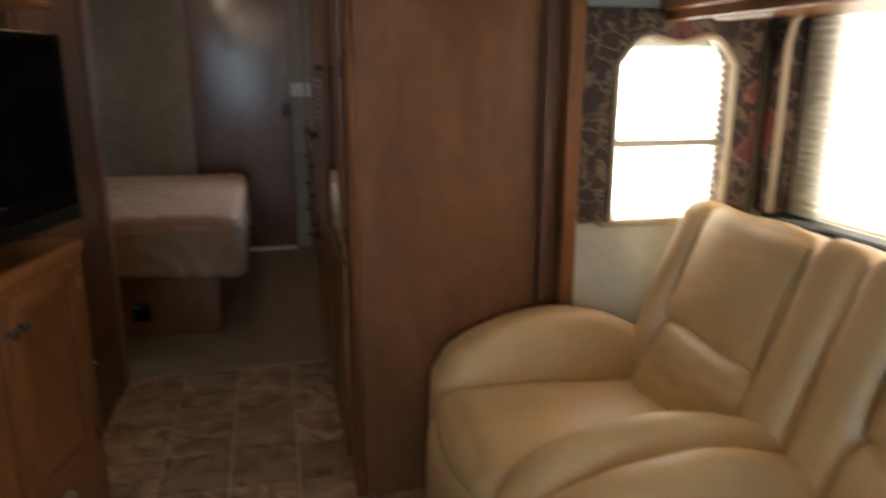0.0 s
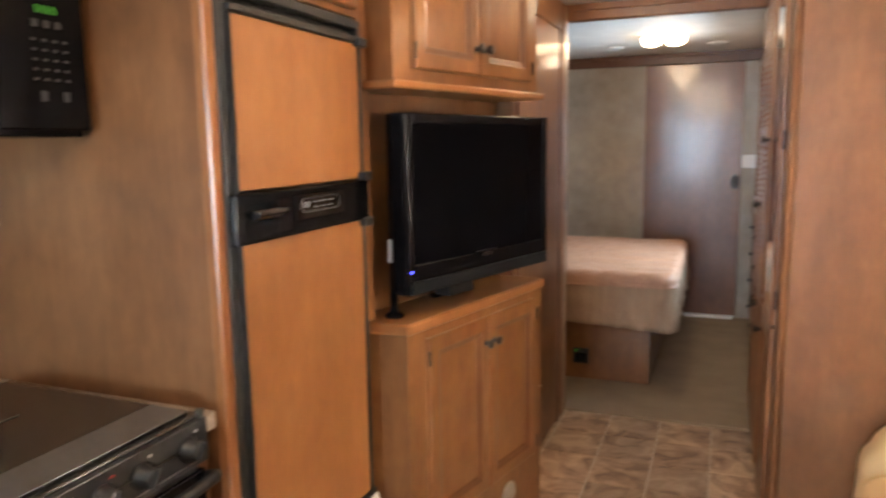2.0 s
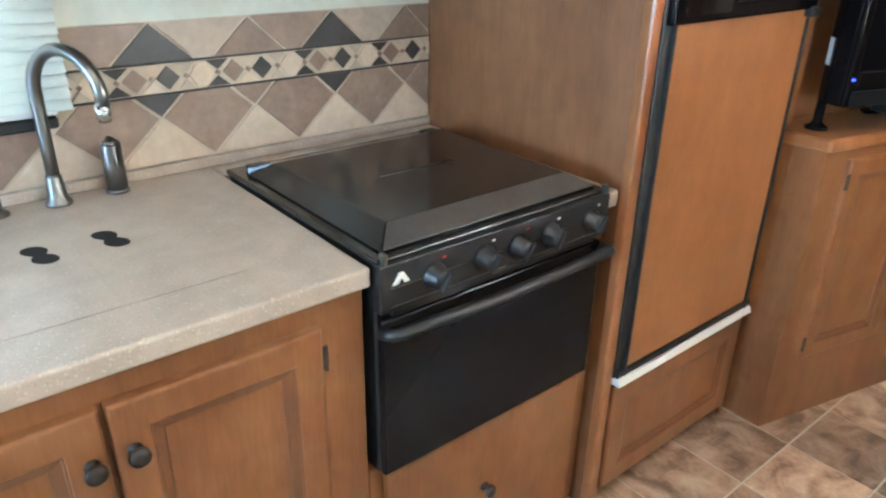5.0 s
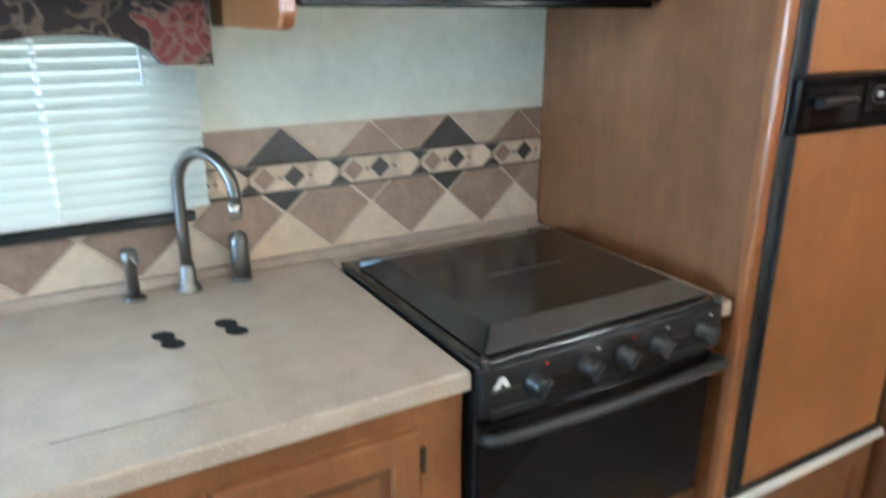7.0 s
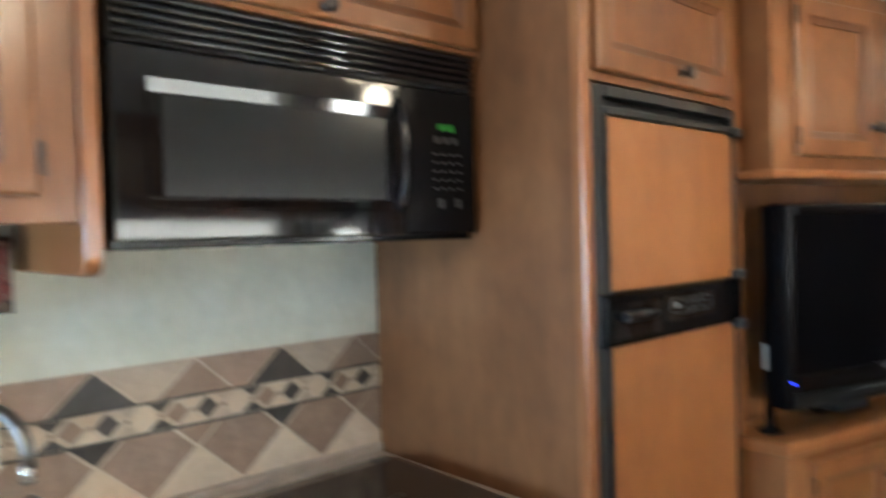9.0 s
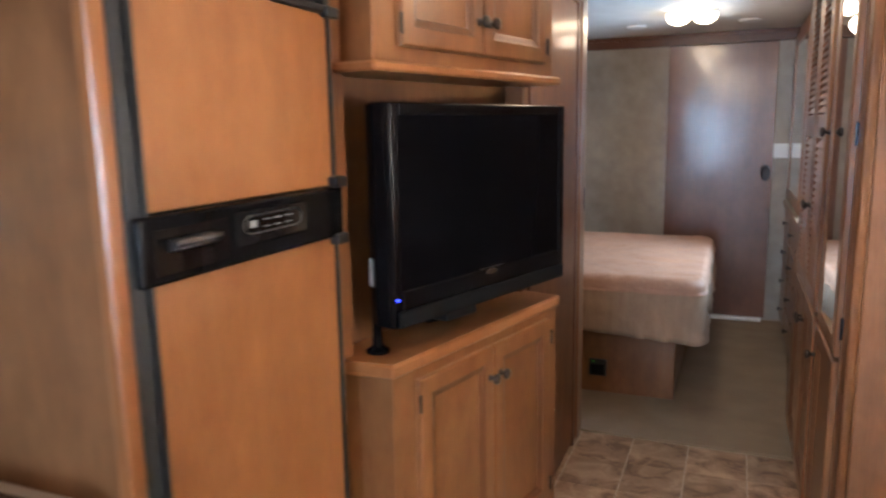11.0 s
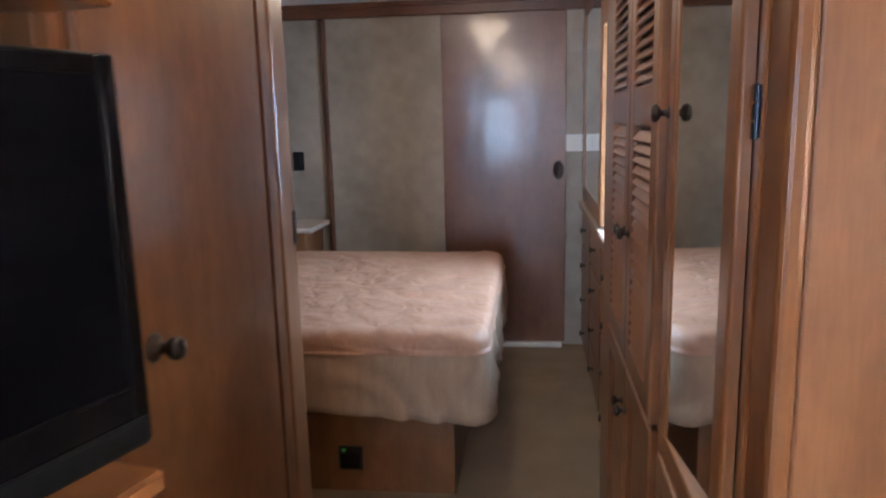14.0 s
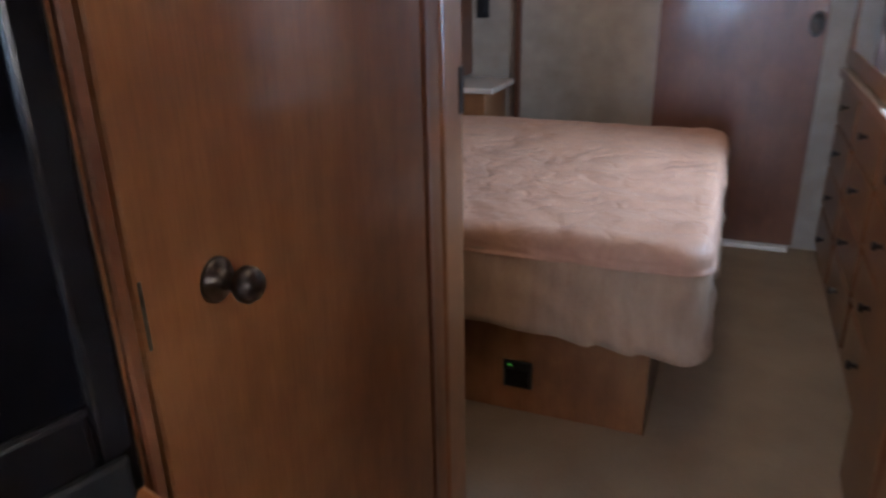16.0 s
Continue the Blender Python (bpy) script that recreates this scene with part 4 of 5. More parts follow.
def refrigerator():
    r = thing("refrigerator", "two-door refrigerator with orange wood panels in black frames", "refrigerator", (-0.724, 1.082, 0), 90)
    w = 0.622
    part("body", box(0.004, w, 0.003, 0.62, 0.402, 1.828, 0.002), BLACK_MATT, r)
    for row in ((0.0, 0.036, -0.020, 0.004, 0.418, 1.820), (w - 0.026, w, -0.020, 0.004, 0.418, 1.820), (0.036, w - 0.026, -0.026, 0.004, 1.796, 1.820), (0.028, w - 0.018, -0.034, 0.004, 1.757, 1.773)):
        part("frame", box(*row, 0.003, seg=2), BLACK_MATT, r)
    up = part("door", box(0.037, w - 0.027, -0.024, 0.002, 1.384, 1.756, 0.003), WOOD_FRIDGE, r, "orange wood freezer door panel")
    low = part("door", box(0.037, w - 0.027, -0.024, 0.002, 0.441, 1.270, 0.003), WOOD_FRIDGE, r, "tall orange wood refrigerator door panel")
    for x in (0.028, w - 0.0265):
        part("frame", box(x, x + 0.0085, -0.030, 0.002, 1.376, 1.758, 0.002), BLACK, up)
        part("frame", box(x, x + 0.0085, -0.030, 0.002, 0.418, 1.274, 0.002), BLACK, low)
    band = part("control_band", box(0.006, w - 0.002, -0.036, 0.002, 1.268, 1.380, 0.006, seg=2), TV_BLACK, r)
    part("recess", box(0.035, 0.215, -0.0375, -0.0355, 1.284, 1.358, 0.0005), GLOSS, band)
    part("latch", prism([(-0.037, 1.318), (-0.058, 1.327), (-0.060, 1.335), (-0.037, 1.341)], "x", 0.062, 0.168, 0.002), BLACK, band, "black finger latch")
    part("latch_trim", box(0.062, 0.168, -0.0615, -0.0585, 1.333, 1.340, 0.001), STEEL, band, "thin steel edge")
    part("display", box(0.232, 0.462, -0.0385, -0.036, 1.300, 1.364, 0.002), GLOSS, band)
    oval = [(0.347 + 0.072 * (1 if math.cos(a) > 0 else -1) + 0.021 * math.cos(a), -0.0390, 1.336 + 0.017 * math.sin(a)) for a in [2 * math.pi * (k + 0.5) / 24 for k in range(25)]]
    part("display_ring", tube(oval, 0.0014, 6), STEEL, band, "thin shiny oval outline")
    part("mark", box(0.268, 0.292, -0.0402, -0.0385, 1.331, 1.344, 0.001), PRINT, band, "pale printed mark")
    for x0 in (0.312, 0.346, 0.382):
        part("button", boxes([(x0, x0 + 0.024, -0.0405, -0.0385, 1.341, 1.3435), (x0, x0 + 0.020, -0.0405, -0.0385, 1.328, 1.330)], 0.0003), PRINT, band)
    for z in (1.262, 1.392):
        part("hinge", boxes([(w - 0.045, w + 0.004, -0.046, -0.020, z - 0.012, z + 0.012)], 0.004, 2), BLACK_MATT, r)
    part("hinge", boxes([(w - 0.05, w + 0.004, -0.042, -0.020, 1.748, 1.772)], 0.004, 2), BLACK_MATT, r)
    part("frame", box(0.0, w, -0.030, 0.002, 0.4235, 0.440, 0.002), BLACK_MATT, r)
    part("kick_strip", prism([(-0.040, 0.403), (-0.040, 0.407), (-0.034, 0.4225), (0.004, 0.4225), (0.004, 0.403)], "x", 0.0, w, 0.0008), WHITE, r, "white strip under the door")
    return r


refrigerator()

# cupboards over the sink and the microwave
uc = thing("wall_cabinet", "cherry-wood wall cupboard with framed doors over the sink", "cabinet", (-0.968, -0.80, 0), 90)
part("body", box(0, 0.972, 0.022, 0.445, 1.560, CEIL - 0.003, 0.002), WOOD, uc)
part("face_frame", box(0, 0.972, 0.0, 0.0215, 1.548, CEIL - 0.003, 0.002), WOOD, uc)
part("end_panel", prism([(-0.012, 1.492), (0.0, 1.474), (0.02, 1.467), (0.445, 1.467), (0.445, CEIL - 0.003), (-0.012, CEIL - 0.003)], "x", 0.973, 1.000, 0.004), WOOD_EDGE, uc)
for x0, x1, knob, hinge in ((0.03, 0.315, 0.290, 0.028), (0.32, 0.610, 0.585, 0.318), (0.618, 0.915, 0.642, 0.919)):
    panel_door(uc, x0, x1, 1.588, 2.135, 0.0, 0.02, 0.045, (knob, 1.683), [(hinge, 1.64), (hinge, 2.08)])
mc = thing("wall_cabinet", "low cherry-wood flap cupboard over the microwave", "cabinet", (-1.000, 0.206, 0), 90)
part("body", boxes([(0, 0.842, 0.0, 0.42, 1.925, CEIL - 0.003)], 0.002), WOOD, mc)
panel_door(mc, 0.012, 0.825, 1.936, 2.145, 0.0, 0.02, 0.042, (0.412, 1.956))


def microwave():
    m = thing("microwave", "black built-in microwave oven with green clock", "microwave", (-1.010, 0.228, 0), 90)
    w = 0.800
    z0, z1 = 1.515, 1.920
    part("body", box(0, w, 0.012, 0.41, z0 - 0.010, z1, 0.003), TV_BLACK, m)
    vent = part("vent", box(0, w, -0.006, 0.012, z1 - 0.082, z1, 0.003), BLACK, m)
    for k in range(5):
        part("slat", box(0.004, w - 0.004, -0.018, -0.004, z1 - 0.076 + 0.0155 * k, z1 - 0.0635 + 0.0155 * k, 0.006, seg=3), GLOSS, vent, "", True)
    door = part("door", box(0.0, 0.585, -0.012, 0.012, z0 + 0.004, z1 - 0.086, 0.004, seg=2), GLOSS, m)
    part("window_border", prism([(-0.0190, z0 + 0.270), (-0.0145, z0 + 0.245), (-0.011, z0 + 0.245), (-0.011, z0 + 0.270)], "x", 0.055, 0.560, 0.001), GLOSS, door)
    part("window_border", box(0.055, 0.560, -0.0165, -0.012, z0 + 0.055, z0 + 0.075, 0.003, seg=2), GLOSS, door)
    for xa, xb in ((0.055, 0.078), (0.541, 0.560)):
        part("window_border", box(xa, xb, -0.0165, -0.012, z0 + 0.0755, z0 + 0.2445, 0.003, seg=2), GLOSS, door)
    part("window", box(0.079, 0.540, -0.0145, -0.012, z0 + 0.076, z0 + 0.244, 0.001), MESH_GLASS, door, "grey perforated window")
    hp = [(0.572, -0.010, z0 + 0.055), (0.572, -0.026, z0 + 0.075), (0.574, -0.034, z0 + 0.12), (0.575, -0.035, z0 + 0.17), (0.574, -0.034, z0 + 0.22), (0.572, -0.026, z0 + 0.265), (0.572, -0.010, z0 + 0.285)]
    part("handle", tube(hp, 0.0085, 14), GLOSS, door, "glossy black curved handle", True)
    cp = part("control_panel", box(0.589, w, -0.012, 0.012, z0 + 0.004, z1 - 0.086, 0.003), TV_BLACK, m)
    digits = []
    for x in (0.688, 0.702, 0.714, 0.726):
        digits += [(x, x + 0.0072, -0.0128, -0.012, z0 + zz, z0 + zz + 0.0011) for zz in (0.231, 0.2435)]
        digits += [(x + dx, x + dx + 0.0011, -0.0128, -0.012, z0 + 0.2325, z0 + 0.2425) for dx in (0.0, 0.0061)]
    part("display", boxes(digits, 0), GREEN_LED, cp, "dim green clock digits")
    keys = [(0.676, 0.690), (0.702, 0.716), (0.728, 0.742)]
    for x0, x1 in keys:
        part("button", box(x0, x1, -0.0132, -0.012, z0 + 0.203, z0 + 0.217, 0.0004), GREY, cp)
    for r in range(5):
        for x in (0.672, 0.696, 0.720, 0.744):
            part("button", box(x, x + 0.010, -0.0128, -0.012, z0 + 0.176 - 0.019 * r, z0 + 0.181 - 0.019 * r, 0), GREY, cp)
    for x in (0.684, 0.736):
        part("button", box(x, x + 0.014, -0.0132, -0.012, z0 + 0.060, z0 + 0.080, 0.0004), GREY, cp)
    return m


MESH_GLASS = plain("perforated_glass", (0.017, 0.018, 0.019), 0.2)
MESH_GLASS.node_tree.nodes["Principled BSDF"].inputs["Specular IOR Level"].default_value = 0.3
microwave()

# ---------------------------------------------------------------- television corner
tv_turn = math.degrees(math.atan2(0.851, 0.211))
TVX, TVY = -0.594, 1.745
tc = thing("tv_cabinet", "angled cherry-wood television cabinet with two doors", "cabinet", (TVX, TVY, 0), tv_turn)
part("top", prism([(0.0, 0.0), (0.877, 0.0), (0.877, 0.30), (-0.054, 0.20), (-0.016, 0.11)], "z", 0.908, 0.945, 0.007), WOOD_EDGE, tc, "rounded wooden shelf top")
part("body", prism([(0.012, 0.014), (0.870, 0.014), (0.870, 0.30), (-0.046, 0.20), (-0.004, 0.11)], "z", 0.0, 0.908), WOOD, tc)
panel_door(tc, 0.098, 0.447, 0.245, 0.880, 0.014, 0.02, 0.047, (0.424, 0.790), [(0.093, 0.82), (0.093, 0.30)])
panel_door(tc, 0.453, 0.796, 0.245, 0.880, 0.014, 0.02, 0.047, (0.480, 0.790), [(0.801, 0.82), (0.801, 0.30)])
part("floor_outlet", shape(lathe([(0.045, 0), (0.045, 0.006), (0.036, 0.008), (0.034, 0.004), (0.012, 0.004), (0, 0.004)], "-y", 24), pose(0.614, 0.014, 0.150)), T_TAUPE, tc, "round tan vent cover", True)

al = thing("tv_alcove", "cherry-wood alcove and cupboard around the television", "cabinet", (TVX, TVY, 0), tv_turn)
part("back", box(0.0, 0.90, 0.215, 0.230, 0.945, CEIL - 0.004, 0.001), WOOD_PANEL, al)
part("side", box(0.874, 0.897, 0.137, 0.30, 0.0, CEIL - 0.004, 0.004), WOOD, al)
part("side", box(-0.075, 0.008, 0.135, 0.2145, 0.946, CEIL - 0.004, 0.003), WOOD, al)
part("ledge", prism([(-0.03, 0.005), (0.878, 0.005), (0.878, 0.214), (-0.03, 0.214)], "z", 1.638, 1.662, 0.006), WOOD_EDGE, al, "projecting wooden ledge")
part("cupboard", box(0.0, 0.868, 0.035, 0.214, 1.662, CEIL - 0.004, 0.002), WOOD, al)
panel_door(al, 0.085, 0.435, 1.700, 2.12, 0.035, 0.02, 0.047, (0.412, 1.785), [(0.080, 1.75), (0.080, 2.07)])
panel_door(al, 0.441, 0.792, 1.700, 2.12, 0.035, 0.02, 0.047, (0.466, 1.785), [(0.797, 1.75), (0.797, 2.07)])


def television():
    t = thing("television", "black flat television on a short stand", "television", (-0.615, 1.778, 0.945), 72.5)
    w, z0, z1 = 0.80, 0.080, 0.625
    part("body", prism([(0.0, 0.0), (w, 0.0), (w, 0.045), (w - 0.05, 0.095), (0.035, 0.100), (0.0, 0.045)], "z", z0, z1, 0.004), TV_BLACK, t)
    bz = part("bezel", boxes([(0.0, 0.030, -0.014, 0.0, z0, z1), (w - 0.030, w, -0.014, 0.0, z0, z1), (0.030, w - 0.030, -0.014, 0.0, z1 - 0.030, z1), (0.030, w - 0.030, -0.016, 0.0, z0, z0 + 0.092)], 0.006, 3), BEZEL, t)
    part("screen", box(0.030, w - 0.030, -0.009, -0.001, z0 + 0.092, z1 - 0.030, 0), SCREEN, t)
    part("speaker_strip", box(0.012, w - 0.012, -0.0225, -0.0155, z0 + 0.002, z0 + 0.043, 0.005, seg=2), STRIP, bz, "dark grey speaker strip")
    part("power_light", box(0.007, 0.017, -0.0185, -0.0135, z0 + 0.070, z0 + 0.0755, 0.0008), BLUE_LED, bz, "blue power light")
    part("emblem", shape(lathe([(0.022, 0), (0.022, 0.002), (0.018, 0.003), (0, 0.003)], "-y", 24), pose(w * 0.50, -0.0155, z0 + 0.082) @ Matrix.Diagonal((1.2, 1, 0.32, 1))), STEEL, bz, "small oval emblem")
    part("trim_line", box(w * 0.43, w * 0.57, -0.0168, -0.0155, z0 + 0.0935, z0 + 0.0955, 0), STEEL, bz)
    part("sticker", prism([(0.0115, 0.0665), (0.0105, 0.0670), (0.0265, 0.0935), (0.0275, 0.0930)], "z", z0 + 0.095, z0 + 0.165), WHITE, t, "white paper sticker")
    part("neck", box(w / 2 - 0.07, w / 2 + 0.07, 0.092, 0.160, 0.0105, z0 + 0.05, 0.004), BLACK, t)
    part("stand", prism([(0.31, 0.158), (0.33, 0.146), (w - 0.33, 0.146), (w - 0.31, 0.158), (w - 0.33, 0.190), (0.33, 0.190)], "z", 0.0, 0.010, 0.003), TV_BLACK, t)
    part("foot", shape(lathe([(0.030, 0.0), (0.030, 0.007), (0.020, 0.012), (0.013, 0.020), (0.012, 0.086)], "z", 20), pose(0.034, 0.080, 0.0)), TV_BLACK, t, "", True)
    return t


television()

# ---------------------------------------------------------------- wardrobe wall
wd = thing("wardrobe", "tall brown wooden wardrobe with mirror door and louvred doors", "wardrobe", (0.447, 4.22, 0), -90)


def wx(y):
    return 4.22 - y


part("body", box(0.0, wx(2.482), 0.021, 0.50, 0.0, CEIL - 0.003, 0.001), WOOD, wd)
for ya, yb in ((4.21, 3.84), (3.04, 2.962), (2.510, 2.4825)):
    part("post", box(wx(ya), wx(yb), 0.0, 0.0205, 0.0, CEIL - 0.003, 0.003), WOOD, wd)
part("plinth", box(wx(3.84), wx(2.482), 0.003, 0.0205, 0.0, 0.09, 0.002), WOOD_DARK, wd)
part("head_rail", box(wx(3.84), wx(2.482), 0.003, 0.0205, 2.10, CEIL - 0.003, 0.002), WOOD, wd)
md = part("mirror_door", ring_frame(wx(2.957), wx(2.515), 0.84, 2.095, 0.0, 0.018, 0.050), WOOD, wd, "framed door with a full mirror")
part("stile", box(wx(2.9072), wx(2.878), -0.0175, -0.0005, 0.8902, 2.0448, 0.002), WOOD, md)
part("mirror", shape(box(-0.171, 0.171, -0.004, 0.004, 0.8905, 2.0445, 0), pose(wx(2.736), -0.003, 0, 0, 0, 3.4)), MIRROR, md, "silvered mirror pane")
part("handle", KNOB, BRONZE, md, "dark bronze knob", True, (wx(2.926), -0.022, 1.474))
tagged(part("door_bumper", shape(lathe([(0.006, 0), (0.006, 0.003), (0.004, 0.006), (0, 0.007)], "x", 12), pose(-0.514, 3.064, 0.333)), WHITE), "tiny white rubber bumper on the veneer partition", "bumper")
for z in (1.474, 0.93):
    part("hinge", HINGE_STEEL, ZINC, md, "steel butt hinge", False, (wx(2.494), 0.002, z))
panel_door(wd, wx(2.957), wx(2.515), 0.10, 0.825, 0.0, 0.02, 0.06, (wx(2.925), 0.72))
for y0, y1 in ((3.046, 3.425), (3.433, 3.836)):
    a, b = wx(y1), wx(y0)
    ld = part("louvre_door", ring_frame(a, b, 0.84, 2.095, 0.0, 0.022, 0.066), WOOD, wd, "wooden louvred door")
    part("middle_rail", box(a + 0.0655, b - 0.0655, -0.0215, -0.004, 1.446, 1.533, 0.003), WOOD, ld)
    # Sheet behind the slats; shade in the gaps is painted as dark wood.
    part("shade_backing", box(a + 0.0655, b - 0.0655, -0.0035, 0.0, 0.90, 2.03, 0), WOOD_DARK, ld)
    width = b - a - 0.132
    slat = mesh_of("slat", shape(box(-width / 2, width / 2, -0.003, 0.003, -0.0155, 0.0155, 0.0015), pose(0, 0, 0, -38, 0, 0)), WOOD_EDGE)
    z = 0.915
    while z < 2.03:
        if not 1.435 < z < 1.545:
            part("slat", slat, WOOD_EDGE, ld, "", False, ((a + b) / 2, -0.012, z))
        z += 0.0255
    kx = b - 0.03 if y0 > 3.4 else a + 0.03
    part("handle", KNOB, BRONZE, ld, "dark bronze knob", True, (kx, -0.022, 1.183))
    panel_door(wd, a, b, 0.10, 0.825, 0.0, 0.02, 0.06, (kx, 0.72))

dr = thing("dresser", "brown wooden built-in dresser with drawers and pale top", "dresser", (0.50, 6.10, 0), -90)
part("body", box(0.0, 1.87, 0.02, 0.52, 0.0, 0.915, 0.002), WOOD, dr)
part("top", box(0.0, 1.87, -0.012, 0.52, 0.915, 0.945, 0.005, seg=2), COUNTER, dr, "pale worktop")
for col in range(3):
    for row in range(4):
        x0, z0 = 0.05 + 0.61 * col, 0.08 + 0.206 * row
        dw = part("drawer", box(x0, x0 + 0.56, 0.0, 0.021, z0, z0 + 0.192, 0.006, seg=2), WOOD, dr)
        part("handle", KNOB, BRONZE, dw, "dark bronze knob", True, (x0 + 0.28, 0.0, z0 + 0.11))
part("top_edge", box(0.0, 1.87, -0.016, -0.0125, 0.905, 0.944, 0.001), WOOD_EDGE, dr, "wooden edge of the worktop")
part("cornice", box(1.17, 1.87, 0.0, 0.50, 1.85, CEIL - 0.003, 0.004), WOOD, dr)
mw = thing("mirrored_cupboard", "brown wooden cupboard with a mirror door standing on the dresser", "cupboard", (0.50, 6.10, 0.9455), -90)
part("body", box(0.0, 1.145, 0.022, 0.515, 0.0, CEIL - 0.949, 0.002), WOOD, mw)
part("side", box(1.146, 1.158, 0.024, 0.515, 0.0, CEIL - 0.949, 0.001), WALL, mw, "beige papered side")
md2 = part("mirror_door", ring_frame(0.012, 1.155, 0.012, 1.16, 0.022, 0.022, 0.075), WOOD, mw, "framed door with a mirror")
part("mirror", box(0.0875, 1.0795, 0.008, 0.020, 0.0875, 1.0845, 0), MIRROR, md2, "silvered mirror pane")

# ---------------------------------------------------------------- bedroom
sd = tagged(part("door_2", box(-0.357, 0.398, 6.085, 6.107, 0.035, 2.082, 0.002), WOOD_SLIDE), "closed flat brown sliding door with dark pull", "door", kind="structure")
part("pull", shape(lathe([(0.034, 0), (0.034, 0.006), (0.028, 0.008), (0.024, 0.003), (0, 0.003)], "-y", 24), pose(0.354, 6.085, 1.138) @ Matrix.Diagonal((1, 1, 1.75, 1))), BRONZE, sd, "dark oval flush pull", True)
tagged(part("threshold", box(0.005, 0.378, 6.03, 6.084, 0.012, 0.034, 0.003), WHITE), "white strip under the sliding door", "threshold")
sw = thing("light_switch", "white double light switch plate", "light switch", (0.475, 6.11, 1.30))
part("plate", box(-0.075, 0.075, -0.007, 0.0, -0.052, 0.052, 0.003, seg=2), WHITE, sw)
for x in (-0.032, 0.032):
    part("rocker", box(x - 0.016, x + 0.016, -0.011, -0.006, -0.03, 0.03, 0.002), WHITE, sw)
sw = thing("wall_switch", "dark brown wall switch by the bed", "light switch", (-1.302, 6.11, 1.217))
part("plate", box(-0.036, 0.036, -0.007, 0.0, -0.06, 0.06, 0.003, seg=2), BLACK_MATT, sw)
part("rocker", box(-0.015, 0.015, -0.011, -0.006, -0.032, 0.032, 0.002), BLACK, sw)

ns = thing("nightstand", "wooden nightstand with a pale top beside the bed", "nightstand", (-1.40, 5.72, 0))
part("body", box(-0.42, 0.24, 0.0, 0.37, 0.01, 0.81, 0.003), WOOD, ns)
part("top", box(-0.44, 0.29, -0.02, 0.38, 0.81, 0.84, 0.006, seg=2), COUNTER, ns, "pale worktop")

BX0, BX1, BY0, BY1, BZ = -1.95, 0.035, 4.035, 5.64, 0.715
bd = thing("bed", "made bed with peach comforter over a wooden platform", "bed", (-0.95, 4.85, 0))
o = Vector((-0.95, 4.85, 0))


def bed_base():
    base = part("platform", boxes([(BX0 - o.x, -0.11 - o.x, 4.19 - o.y, 5.5 - o.y, 0.010, 0.40)], 0.003), WOOD, bd, "brown wooden bed platform")
    oo = part("outlet_box", box(-0.572 - o.x, -0.475 - o.x, 4.176 - o.y, 4.1895 - o.y, 0.108, 0.205, 0.003, seg=2), BLACK, base, "black socket with a green light")
    part("face", box(-0.562 - o.x, -0.486 - o.x, 4.1735 - o.y, 4.1765 - o.y, 0.116, 0.175, 0.001), GLOSS, oo)
    part("green_light", box(-0.555 - o.x, -0.543 - o.x, 4.1735 - o.y, 4.1765 - o.y, 0.190, 0.194, 0), GREEN_LED, oo)
    part("mattress", box(BX0 + 0.04 - o.x, BX1 - 0.05 - o.x, BY0 + 0.05 - o.y, BY1 - 0.05 - o.y, 0.41, 0.68, 0.05, seg=4), SKIRT, bd, "", True)


bed_base()


